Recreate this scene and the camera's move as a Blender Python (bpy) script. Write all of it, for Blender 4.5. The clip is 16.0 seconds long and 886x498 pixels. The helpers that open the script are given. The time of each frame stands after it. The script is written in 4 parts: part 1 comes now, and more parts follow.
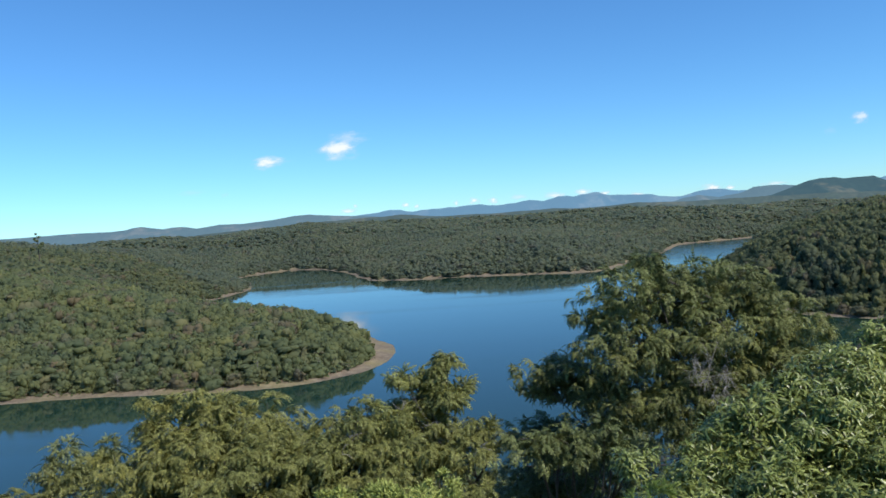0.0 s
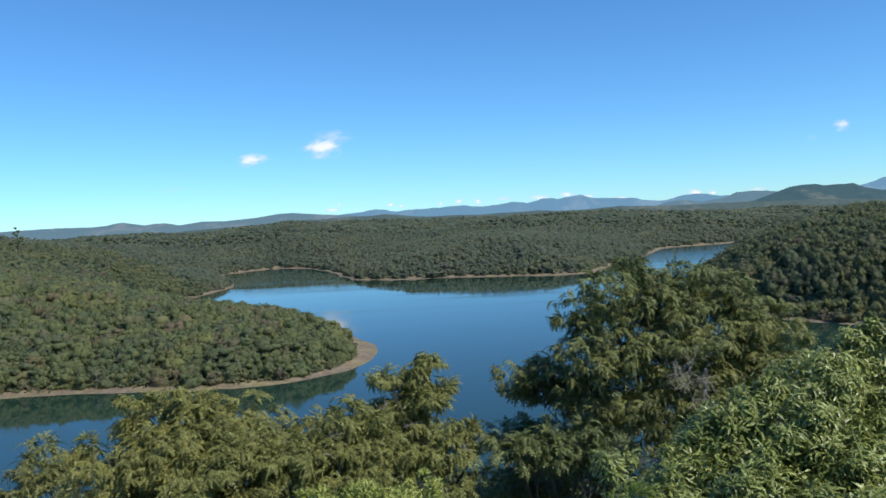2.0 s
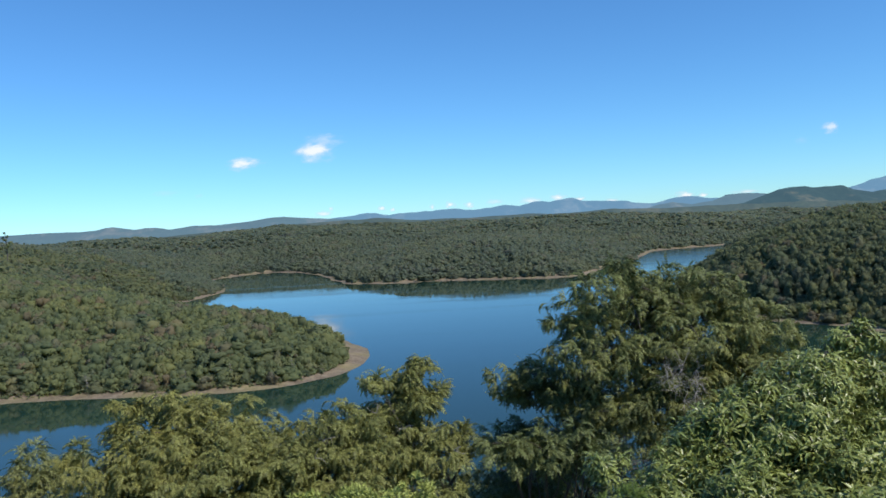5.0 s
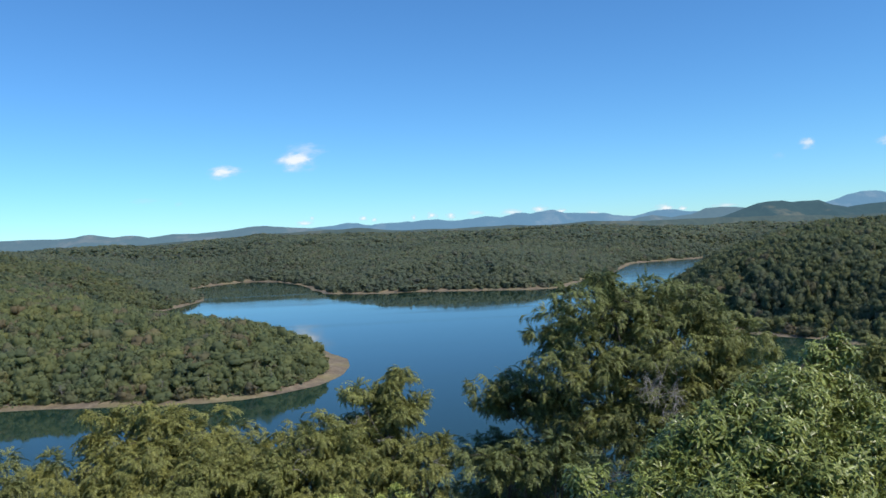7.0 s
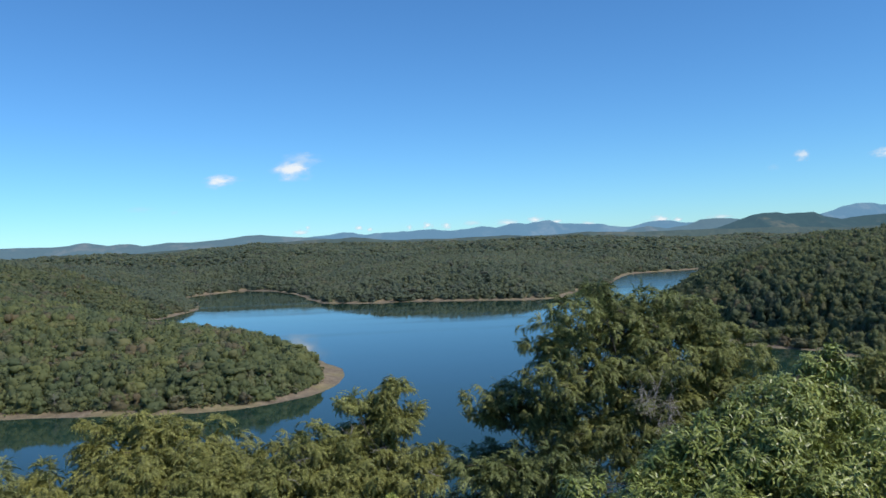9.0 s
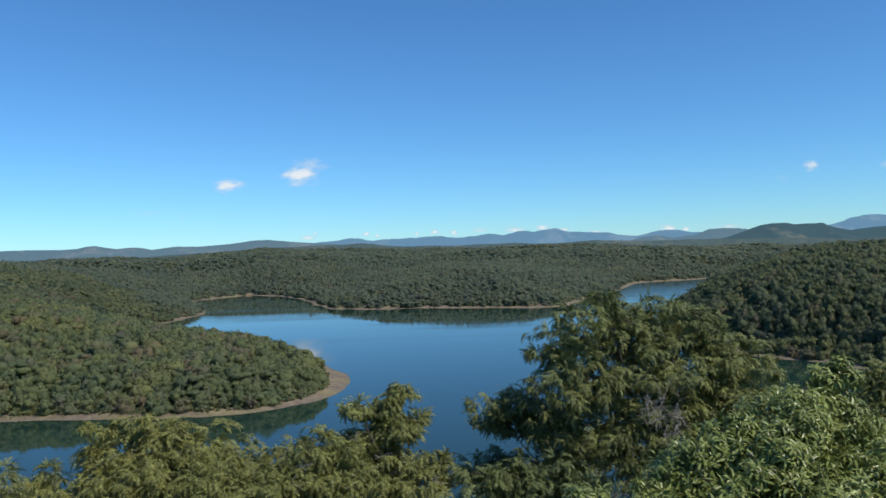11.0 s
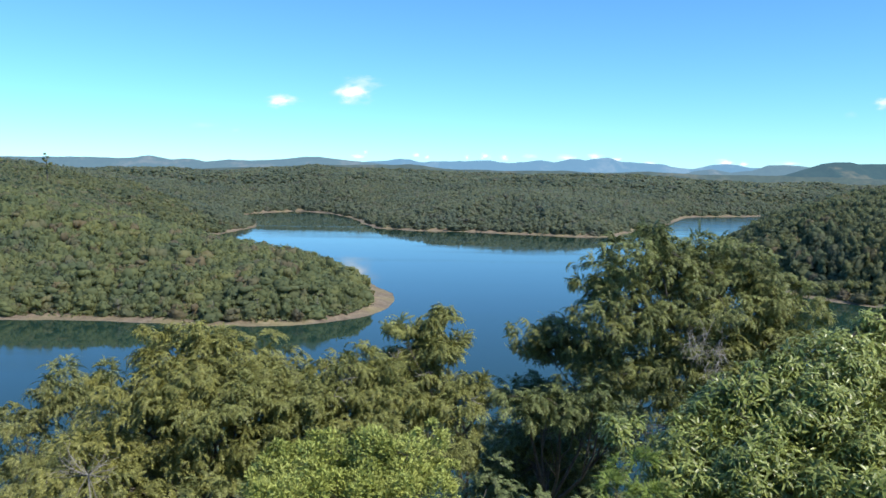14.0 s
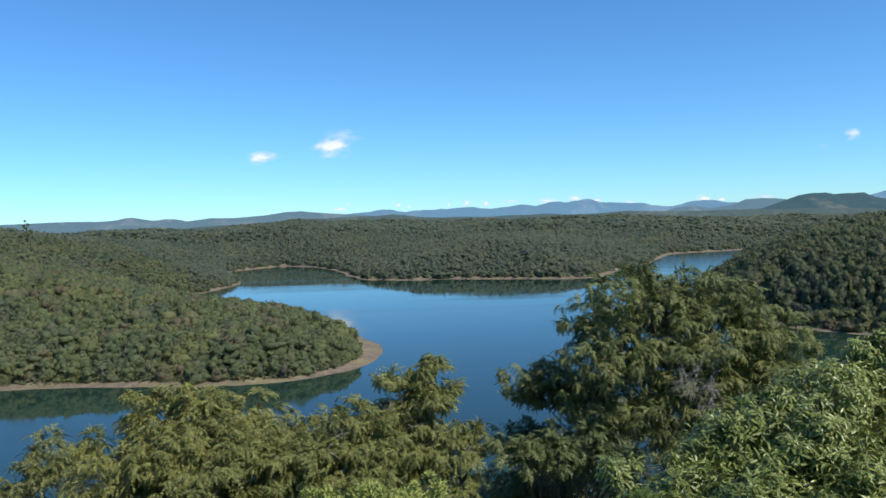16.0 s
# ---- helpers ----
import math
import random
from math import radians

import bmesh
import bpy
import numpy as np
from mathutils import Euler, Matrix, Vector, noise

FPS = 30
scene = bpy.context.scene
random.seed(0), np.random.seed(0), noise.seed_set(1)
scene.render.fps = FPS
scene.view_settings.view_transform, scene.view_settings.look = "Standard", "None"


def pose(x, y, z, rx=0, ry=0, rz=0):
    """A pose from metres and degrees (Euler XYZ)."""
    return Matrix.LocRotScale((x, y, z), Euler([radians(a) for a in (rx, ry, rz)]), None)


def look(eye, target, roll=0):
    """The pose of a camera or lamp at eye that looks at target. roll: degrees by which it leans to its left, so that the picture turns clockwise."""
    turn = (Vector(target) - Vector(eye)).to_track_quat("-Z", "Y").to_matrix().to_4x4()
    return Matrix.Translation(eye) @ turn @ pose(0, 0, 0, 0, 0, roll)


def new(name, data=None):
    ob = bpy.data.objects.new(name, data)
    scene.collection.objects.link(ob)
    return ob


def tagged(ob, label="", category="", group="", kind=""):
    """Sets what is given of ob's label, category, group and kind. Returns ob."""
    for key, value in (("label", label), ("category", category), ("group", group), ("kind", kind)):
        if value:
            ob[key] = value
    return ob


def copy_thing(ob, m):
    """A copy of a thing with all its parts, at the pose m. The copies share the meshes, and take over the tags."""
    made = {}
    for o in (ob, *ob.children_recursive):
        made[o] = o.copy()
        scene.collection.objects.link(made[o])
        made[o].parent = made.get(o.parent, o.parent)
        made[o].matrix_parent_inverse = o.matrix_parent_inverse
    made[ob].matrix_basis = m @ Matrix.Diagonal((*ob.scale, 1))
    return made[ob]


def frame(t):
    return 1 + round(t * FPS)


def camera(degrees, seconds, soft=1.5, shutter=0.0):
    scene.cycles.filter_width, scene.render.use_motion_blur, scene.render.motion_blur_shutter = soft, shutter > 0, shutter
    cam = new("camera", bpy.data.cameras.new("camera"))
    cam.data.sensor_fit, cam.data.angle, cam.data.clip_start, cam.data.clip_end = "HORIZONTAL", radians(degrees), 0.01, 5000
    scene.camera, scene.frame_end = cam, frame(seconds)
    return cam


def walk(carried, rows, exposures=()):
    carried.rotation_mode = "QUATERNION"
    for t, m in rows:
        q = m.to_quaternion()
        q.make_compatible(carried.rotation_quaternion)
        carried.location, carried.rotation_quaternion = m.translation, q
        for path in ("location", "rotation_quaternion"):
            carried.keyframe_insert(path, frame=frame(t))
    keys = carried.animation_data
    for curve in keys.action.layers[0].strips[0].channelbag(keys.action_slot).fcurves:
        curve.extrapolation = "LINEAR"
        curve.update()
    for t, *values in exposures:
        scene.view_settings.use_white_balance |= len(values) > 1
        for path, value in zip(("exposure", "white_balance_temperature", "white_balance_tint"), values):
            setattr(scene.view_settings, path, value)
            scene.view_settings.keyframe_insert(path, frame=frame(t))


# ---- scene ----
# Camera: held by hand at one spot on a hill 60 m over the lake, it turns, and sways by a finger's width.
cam = camera(60.0, 16.0, soft=1.58)
walk(cam, [
    (0.0, pose(0.008, 0.020, 59.992, 87.779, 3.954, 0.529)),
    (0.5, pose(0.010, 0.021, 59.992, 87.640, 3.676, 0.178)),
    (1.0, pose(0.009, 0.024, 59.994, 87.564, 3.426, -0.178)),
    (1.5, pose(0.006, 0.023, 59.994, 87.556, 3.155, -0.411)),
    (2.0, pose(0.006, 0.016, 59.993, 87.746, 3.066, -0.638)),
    (2.5, pose(0.001, 0.016, 59.996, 87.924, 3.333, -0.675)),
    (3.0, pose(0.002, 0.016, 59.993, 87.935, 3.809, -0.630)),
    (5.5, pose(0.003, -0.012, 59.997, 87.993, 3.136, -1.485)),
    (6.0, pose(0.007, -0.003, 60.002, 88.204, 3.240, -1.967)),
    (6.5, pose(0.006, -0.010, 59.994, 88.472, 2.905, -2.390)),
    (7.0, pose(0.004, -0.005, 59.998, 88.684, 2.738, -2.660)),
    (7.5, pose(0.006, -0.011, 59.999, 88.838, 2.801, -2.927)),
    (8.0, pose(0.001, -0.012, 60.000, 88.921, 2.676, -3.175)),
    (8.5, pose(0.004, -0.008, 59.997, 89.165, 2.609, -3.269)),
    (9.0, pose(-0.009, -0.024, 59.999, 89.413, 2.458, -2.979)),
    (11.5, pose(-0.002, -0.021, 59.998, 89.969, 1.807, -2.443)),
    (12.0, pose(-0.002, -0.025, 60.005, 89.781, 3.294, -2.538)),
    (12.5, pose(0.002, -0.008, 60.000, 87.213, 3.181, -2.320)),
    (13.0, pose(-0.017, 0.002, 60.022, 86.310, 0.699, -0.198)),
    (13.5, pose(-0.007, -0.001, 60.013, 85.255, -0.164, 1.279)),
    (14.0, pose(-0.000, 0.005, 60.001, 84.294, -0.746, 1.227)),
    (14.5, pose(-0.007, 0.002, 60.006, 84.062, 0.037, -0.003)),
    (15.0, pose(-0.002, 0.003, 60.003, 86.711, 1.026, -0.835)),
    (15.5, pose(-0.005, 0.002, 60.001, 87.688, 1.560, -1.249)),
    (16.0, pose(-0.022, -0.012, 60.014, 87.864, 1.933, -0.066)),
], exposures=[(0.0, 0.07), (3.0, 0.04), (7.0, 0.0), (9.0, -0.08), (11.5, -0.18), (12.5, -0.13), (13.0, 0.03), (13.5, 0.2), (14.0, 0.44), (14.5, 0.5), (15.0, 0.34), (15.5, 0.15), (16.0, 0.07)])

# ---- sky and sun ----
SUN_ELEVATION, SUN_AZIMUTH = radians(50), radians(126)     # azimuth clockwise from straight ahead
world = bpy.data.worlds.new("sky")
scene.world = world
world.use_nodes = True
wn = world.node_tree.nodes
sky = wn.new("ShaderNodeTexSky")
sky.sky_type, sky.sun_disc = "NISHITA", False
sky.sun_elevation, sky.sun_rotation = SUN_ELEVATION, SUN_AZIMUTH
sky.altitude, sky.air_density, sky.dust_density, sky.ozone_density = 700, 1.0, 0.0, 6.0
wn["Background"].inputs["Strength"].default_value = 0.14
clear = wn.new("ShaderNodeMix")                 # clean dry winter air: a deeper blue
clear.data_type, clear.blend_type = "RGBA", "MULTIPLY"
clear.inputs[0].default_value, clear.inputs[7].default_value = 1.0, (0.53, 0.88, 1.10, 1)
world.node_tree.links.new(sky.outputs[0], clear.inputs[6])
world.node_tree.links.new(clear.outputs[2], wn["Background"].inputs["Color"])

sun_data = bpy.data.lights.new("sun", "SUN")
sun_data.energy, sun_data.angle, sun_data.color = 4.4, radians(0.53), (1.0, 0.94, 0.84)
sun = new("sun", sun_data)
toward_sun = Vector((math.cos(SUN_ELEVATION) * math.sin(SUN_AZIMUTH), math.cos(SUN_ELEVATION) * math.cos(SUN_AZIMUTH), math.sin(SUN_ELEVATION)))
sun.matrix_world = look(toward_sun * 200 + Vector((0, 0, 60)), (0, 0, 60))

# ---- materials ----
def material(name, rough=0.6):
    m = bpy.data.materials.new(name)
    m.use_nodes = True
    b = m.node_tree.nodes["Principled BSDF"]
    b.inputs["Roughness"].default_value = rough
    return m, m.node_tree.nodes, m.node_tree.links, b


def noise_node(nodes, links, coord, scale, detail=4.0, rough=0.55):
    n = nodes.new("ShaderNodeTexNoise")
    n.inputs["Scale"].default_value, n.inputs["Detail"].default_value, n.inputs["Roughness"].default_value = scale, detail, rough
    links.new(coord, n.inputs["Vector"])
    return n


def ramp(nodes, links, fac, stops):
    r = nodes.new("ShaderNodeValToRGB")
    while len(r.color_ramp.elements) < len(stops):
        r.color_ramp.elements.new(0.5)
    for e, (p, c) in zip(r.color_ramp.elements, stops):
        e.position, e.color = p, (*c, 1)
    links.new(fac, r.inputs["Fac"])
    return r


def mixed(nodes, links, fac, a, b, blend="MIX"):
    n = nodes.new("ShaderNodeMix")
    n.data_type, n.blend_type = "RGBA", blend
    for socket, value in ((n.inputs[0], fac), (n.inputs[6], a), (n.inputs[7], b)):
        if isinstance(value, (int, float)):
            socket.default_value = value
        elif isinstance(value, tuple):
            socket.default_value = (*value, 1)
        else:
            links.new(value, socket)
    return n.outputs[2]


def bump(nodes, links, height, strength, distance, bsdf):
    n = nodes.new("ShaderNodeBump")
    n.inputs["Strength"].default_value, n.inputs["Distance"].default_value = strength, distance
    links.new(height, n.inputs["Height"])
    links.new(n.outputs[0], bsdf.inputs["Normal"])


def position(nodes):
    return nodes.new("ShaderNodeNewGeometry").outputs["Position"]


def foliage_material(name, dark, mid, light, cell, rough=0.55, through_light=0.0, gloss=0.25):
    """Leaves: a tint for each crown (cells of that many metres), another for each leaf, patches of drier growth."""
    m, nodes, links, b = material(name, rough)
    geo = nodes.new("ShaderNodeNewGeometry")
    v = nodes.new("ShaderNodeTexVoronoi")
    v.voronoi_dimensions = "2D"
    v.inputs["Scale"].default_value = 1.0 / cell
    links.new(geo.outputs["Position"], v.inputs["Vector"])
    sep = nodes.new("ShaderNodeSeparateColor")
    links.new(v.outputs["Color"], sep.inputs[0])
    crown = ramp(nodes, links, sep.outputs[0], [(0.0, dark), (0.5, mid), (1.0, light)])
    # leaf tones differ at random; the extremes also paint glints and dark gaps
    leaf = ramp(nodes, links, geo.outputs["Random Per Island"], [(0.0, tuple(c * 0.4 for c in mid)), (0.55, mid), (0.9, tuple(c * 1.4 for c in light)), (1.0, tuple(c * 1.6 for c in light))])
    col = mixed(nodes, links, 0.6, crown.outputs[0], leaf.outputs[0])
    patch = noise_node(nodes, links, geo.outputs["Position"], 0.022, 5)
    tint = ramp(nodes, links, patch.outputs[0], [(0.35, (0.70, 0.84, 0.92)), (0.65, (1.28, 1.16, 0.95))])
    col = mixed(nodes, links, 1.0, col, tint.outputs[0], "MULTIPLY")
    links.new(col, b.inputs["Base Color"])
    b.inputs["Specular IOR Level"].default_value = gloss
    if through_light:
        t = nodes.new("ShaderNodeBsdfTranslucent")
        links.new(col, t.inputs["Color"])
        mx = nodes.new("ShaderNodeMixShader")
        mx.inputs[0].default_value = through_light
        links.new(b.outputs[0], mx.inputs[1])
        links.new(t.outputs[0], mx.inputs[2])
        links.new(mx.outputs[0], nodes["Material Output"].inputs["Surface"])
    return m


def woods_material(name, stops, dull, cell, thin=0.58):
    """Woodland seen from afar: one tint for each tree, a lesser one for each leaf tuft, drier and greener stretches."""
    m, nodes, links, b = material(name, 0.75)
    geo = nodes.new("ShaderNodeNewGeometry")
    tree = nodes.new("ShaderNodeAttribute")
    tree.attribute_name = "tint"
    crown = ramp(nodes, links, tree.outputs["Fac"], stops)
    leaf = ramp(nodes, links, geo.outputs["Random Per Island"], [(0.0, (0.84, 0.87, 0.88)), (0.6, (1.0, 1.0, 1.0)), (1.0, (1.18, 1.16, 1.1))])
    col = mixed(nodes, links, 1.0, crown.outputs[0], leaf.outputs[0], "MULTIPLY")
    patch = noise_node(nodes, links, geo.outputs["Position"], cell, 5, 0.6)
    tint = ramp(nodes, links, patch.outputs[0], [(0.34, (0.76, 0.84, 0.92)), (0.66, (1.24, 1.16, 1.0))])
    col = mixed(nodes, links, 1.0, col, tint.outputs[0], "MULTIPLY")
    # dull: how much grey-green distance haze is mixed into the leaf colour
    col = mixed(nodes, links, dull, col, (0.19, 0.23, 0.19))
    links.new(col, b.inputs["Base Color"])
    b.inputs["Specular IOR Level"].default_value = 0.2
    t = nodes.new("ShaderNodeBsdfTranslucent")
    links.new(col, t.inputs["Color"])
    mx = nodes.new("ShaderNodeMixShader")
    mx.inputs[0].default_value = thin
    links.new(b.outputs[0], mx.inputs[1])
    links.new(t.outputs[0], mx.inputs[2])
    links.new(mx.outputs[0], nodes["Material Output"].inputs["Surface"])
    return m


WOOD_TINTS = [(0.0, (0.172, 0.206, 0.113)), (0.25, (0.2, 0.234, 0.112)), (0.55, (0.224, 0.254, 0.112)), (0.8, (0.25, 0.274, 0.12)), (0.92, (0.246, 0.236, 0.138)), (1.0, (0.262, 0.212, 0.135))]
M_WOODS = woods_material("woodland_leaves", WOOD_TINTS, 0.08, 0.035)
# far woods: the haze of distance is put into the leaf colour
M_WOODS_FAR = woods_material("hazed_woodland_leaves", WOOD_TINTS, 0.55, 0.011, 0.62)
# woodland tints darkened and greyed; on the headland, painted shade and haze
M_WOODS_SLOPE = woods_material("darkened_slope_leaves", [(p, tuple(0.83 * v for v in c)) for p, c in WOOD_TINTS], 0.2, 0.03)
M_FEATHER = foliage_material("feathery_leaves", (0.138, 0.145, 0.045), (0.22, 0.217, 0.065), (0.305, 0.297, 0.097), 0.7, 0.5, 0.3)
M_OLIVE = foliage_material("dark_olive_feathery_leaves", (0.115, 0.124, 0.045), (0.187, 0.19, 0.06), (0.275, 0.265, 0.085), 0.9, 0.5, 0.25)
# darker feathery leaves: the hollow's shade is put into their colour
M_SHADED = foliage_material("shaded_feathery_leaves", (0.085, 0.105, 0.042), (0.14, 0.162, 0.058), (0.21, 0.225, 0.084), 0.9, 0.5, 0.25)
M_GLOSSY = foliage_material("glossy_leaves", (0.088, 0.11, 0.026), (0.2, 0.224, 0.047), (0.375, 0.382, 0.112), 0.3, 0.36, 0.2, 0.42)
M_DULL = foliage_material("dull_feathery_leaves", (0.12, 0.138, 0.052), (0.18, 0.196, 0.072), (0.26, 0.265, 0.105), 0.7, 0.5, 0.3)
M_YELLOW = foliage_material("yellow_green_leaves", (0.22, 0.24, 0.05), (0.37, 0.37, 0.075), (0.53, 0.50, 0.15), 0.35, 0.65, 0.25)
M_FERN = foliage_material("fern_leaves", (0.105, 0.145, 0.025), (0.165, 0.215, 0.04), (0.24, 0.28, 0.06), 0.5, 0.5, 0.25)


def bark_material():
    m, nodes, links, b = material("bark", 0.85)
    p = position(nodes)
    n = noise_node(nodes, links, p, 9, 5)
    r = ramp(nodes, links, n.outputs[0], [(0.3, (0.045, 0.038, 0.03)), (0.7, (0.13, 0.112, 0.09))])
    links.new(r.outputs[0], b.inputs["Base Color"])
    bump(nodes, links, n.outputs[0], 0.6, 0.02, b)
    return m


M_BARK = bark_material()


def ground_material():
    """Leaf litter and scrub on the land, bare reddish sand and stones on the drawn-down shore."""
    m, nodes, links, b = material("ground", 0.95)
    p = position(nodes)
    big, fine, mid = noise_node(nodes, links, p, 0.06, 4), noise_node(nodes, links, p, 1.3, 5), noise_node(nodes, links, p, 0.25, 4)
    litter = ramp(nodes, links, fine.outputs[0], [(0.3, (0.06, 0.072, 0.03)), (0.6, (0.10, 0.105, 0.045)), (0.8, (0.15, 0.13, 0.06))])
    sand = ramp(nodes, links, mid.outputs[0], [(0.25, (0.125, 0.095, 0.063)), (0.5, (0.212, 0.162, 0.108)), (0.75, (0.315, 0.253, 0.17))])
    stones = ramp(nodes, links, fine.outputs[0], [(0.3, (0.55, 0.56, 0.58)), (0.6, (1.05, 1.05, 1.05))])
    sand2 = mixed(nodes, links, 1.0, sand.outputs[0], stones.outputs[0], "MULTIPLY")
    grass = ramp(nodes, links, big.outputs[0], [(0.45, (0, 0, 0)), (0.7, (1, 1, 1))])
    gm = nodes.new("ShaderNodeMath"); gm.operation = "MULTIPLY"; gm.inputs[1].default_value = 0.5
    links.new(grass.outputs[0], gm.inputs[0])
    sand3 = mixed(nodes, links, gm.outputs[0], sand2, (0.27, 0.235, 0.085))
    sep = nodes.new("ShaderNodeSeparateXYZ")
    links.new(p, sep.inputs[0])
    wet = nodes.new("ShaderNodeMath"); wet.operation = "MULTIPLY_ADD"      # damp stones beside the water
    links.new(mid.outputs[0], wet.inputs[0]); wet.inputs[1].default_value = -0.9
    links.new(sep.outputs["Z"], wet.inputs[2])
    dry = nodes.new("ShaderNodeMapRange")
    dry.inputs["From Min"].default_value, dry.inputs["From Max"].default_value = -0.25, 0.25
    links.new(wet.outputs[0], dry.inputs["Value"])
    sand3 = mixed(nodes, links, dry.outputs[0], mixed(nodes, links, 1.0, sand3, (0.85, 0.87, 0.88), "MULTIPLY"), sand3)
    edge = nodes.new("ShaderNodeMath"); edge.operation = "MULTIPLY_ADD"
    links.new(mid.outputs[0], edge.inputs[0]); edge.inputs[1].default_value = -2.4
    links.new(sep.outputs["Z"], edge.inputs[2])
    up = nodes.new("ShaderNodeMapRange")
    up.inputs["From Min"].default_value, up.inputs["From Max"].default_value = 1.0, 1.9
    links.new(edge.outputs[0], up.inputs["Value"])
    links.new(mixed(nodes, links, up.outputs[0], sand3, litter.outputs[0]), b.inputs["Base Color"])
    bump(nodes, links, fine.outputs[0], 0.7, 0.3, b)
    return m


M_GROUND = ground_material()


def water_material():
    m, nodes, links, b = material("lake_water", 0.04)
    b.inputs["Base Color"].default_value = (0.014, 0.038, 0.028, 1)
    b.inputs["IOR"].default_value = 1.33
    p = position(nodes)
    stretch = nodes.new("ShaderNodeVectorMath"); stretch.operation = "MULTIPLY"
    stretch.inputs[1].default_value = (0.35, 1.0, 1.0)
    links.new(p, stretch.inputs[0])
    ripples = noise_node(nodes, links, p, 1.1, 3)
    slicks = noise_node(nodes, links, stretch.outputs[0], 0.018, 3)
    amount = ramp(nodes, links, slicks.outputs[0], [(0.42, (0.15, 0.15, 0.15)), (0.62, (1, 1, 1))])
    wide = nodes.new("ShaderNodeVectorMath"); wide.operation = "MULTIPLY"
    wide.inputs[1].default_value = (0.12, 1.0, 1.0)
    links.new(p, wide.inputs[0])
    streaks = noise_node(nodes, links, wide.outputs[0], 0.03, 4)
    breeze = nodes.new("ShaderNodeMapRange")
    breeze.inputs["From Min"].default_value, breeze.inputs["From Max"].default_value = 0.48, 0.66
    breeze.inputs["To Min"].default_value, breeze.inputs["To Max"].default_value = 0.03, 0.12
    links.new(streaks.outputs[0], breeze.inputs["Value"])
    sep = nodes.new("ShaderNodeSeparateXYZ")
    links.new(p, sep.inputs[0])
    arm = nodes.new("ShaderNodeMapRange")                 # wind ruffles the open arm of the lake to the north-east
    arm.inputs["From Min"].default_value, arm.inputs["From Max"].default_value = 160, 300
    arm.inputs["To Max"].default_value = 0.12
    links.new(sep.outputs["X"], arm.inputs["Value"])
    both = nodes.new("ShaderNodeMath"); both.operation = "ADD"
    links.new(breeze.outputs[0], both.inputs[0]); links.new(arm.outputs[0], both.inputs[1])
    links.new(both.outputs[0], b.inputs["Roughness"])
    h = nodes.new("ShaderNodeMath"); h.operation = "MULTIPLY"
    links.new(ripples.outputs[0], h.inputs[0]); links.new(amount.outputs[0], h.inputs[1])
    bump(nodes, links, h.outputs[0], 0.04, 0.12, b)
    return m


M_WATER = water_material()


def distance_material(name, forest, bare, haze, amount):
    """Hills kilometres off; the blue haze of the air is mixed in as glow."""
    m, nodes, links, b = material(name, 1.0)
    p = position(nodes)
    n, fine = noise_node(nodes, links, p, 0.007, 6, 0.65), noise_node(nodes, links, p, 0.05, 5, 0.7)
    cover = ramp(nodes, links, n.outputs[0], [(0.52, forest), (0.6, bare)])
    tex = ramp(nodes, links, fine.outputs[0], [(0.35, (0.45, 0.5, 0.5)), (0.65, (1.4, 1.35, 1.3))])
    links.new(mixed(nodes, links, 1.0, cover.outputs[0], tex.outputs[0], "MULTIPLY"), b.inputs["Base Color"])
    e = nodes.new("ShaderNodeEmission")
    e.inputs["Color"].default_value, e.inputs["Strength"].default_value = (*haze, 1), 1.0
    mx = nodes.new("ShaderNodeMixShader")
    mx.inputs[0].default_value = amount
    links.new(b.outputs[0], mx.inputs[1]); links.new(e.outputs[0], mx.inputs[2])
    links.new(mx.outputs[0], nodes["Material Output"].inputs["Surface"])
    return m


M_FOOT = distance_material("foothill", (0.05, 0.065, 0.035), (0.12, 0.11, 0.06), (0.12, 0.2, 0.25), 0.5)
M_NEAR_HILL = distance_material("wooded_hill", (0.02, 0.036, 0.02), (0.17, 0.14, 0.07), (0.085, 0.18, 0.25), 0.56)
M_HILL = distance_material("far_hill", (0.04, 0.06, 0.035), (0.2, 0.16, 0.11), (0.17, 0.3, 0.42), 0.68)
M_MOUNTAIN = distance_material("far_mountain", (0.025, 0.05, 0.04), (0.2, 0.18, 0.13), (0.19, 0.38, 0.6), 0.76)


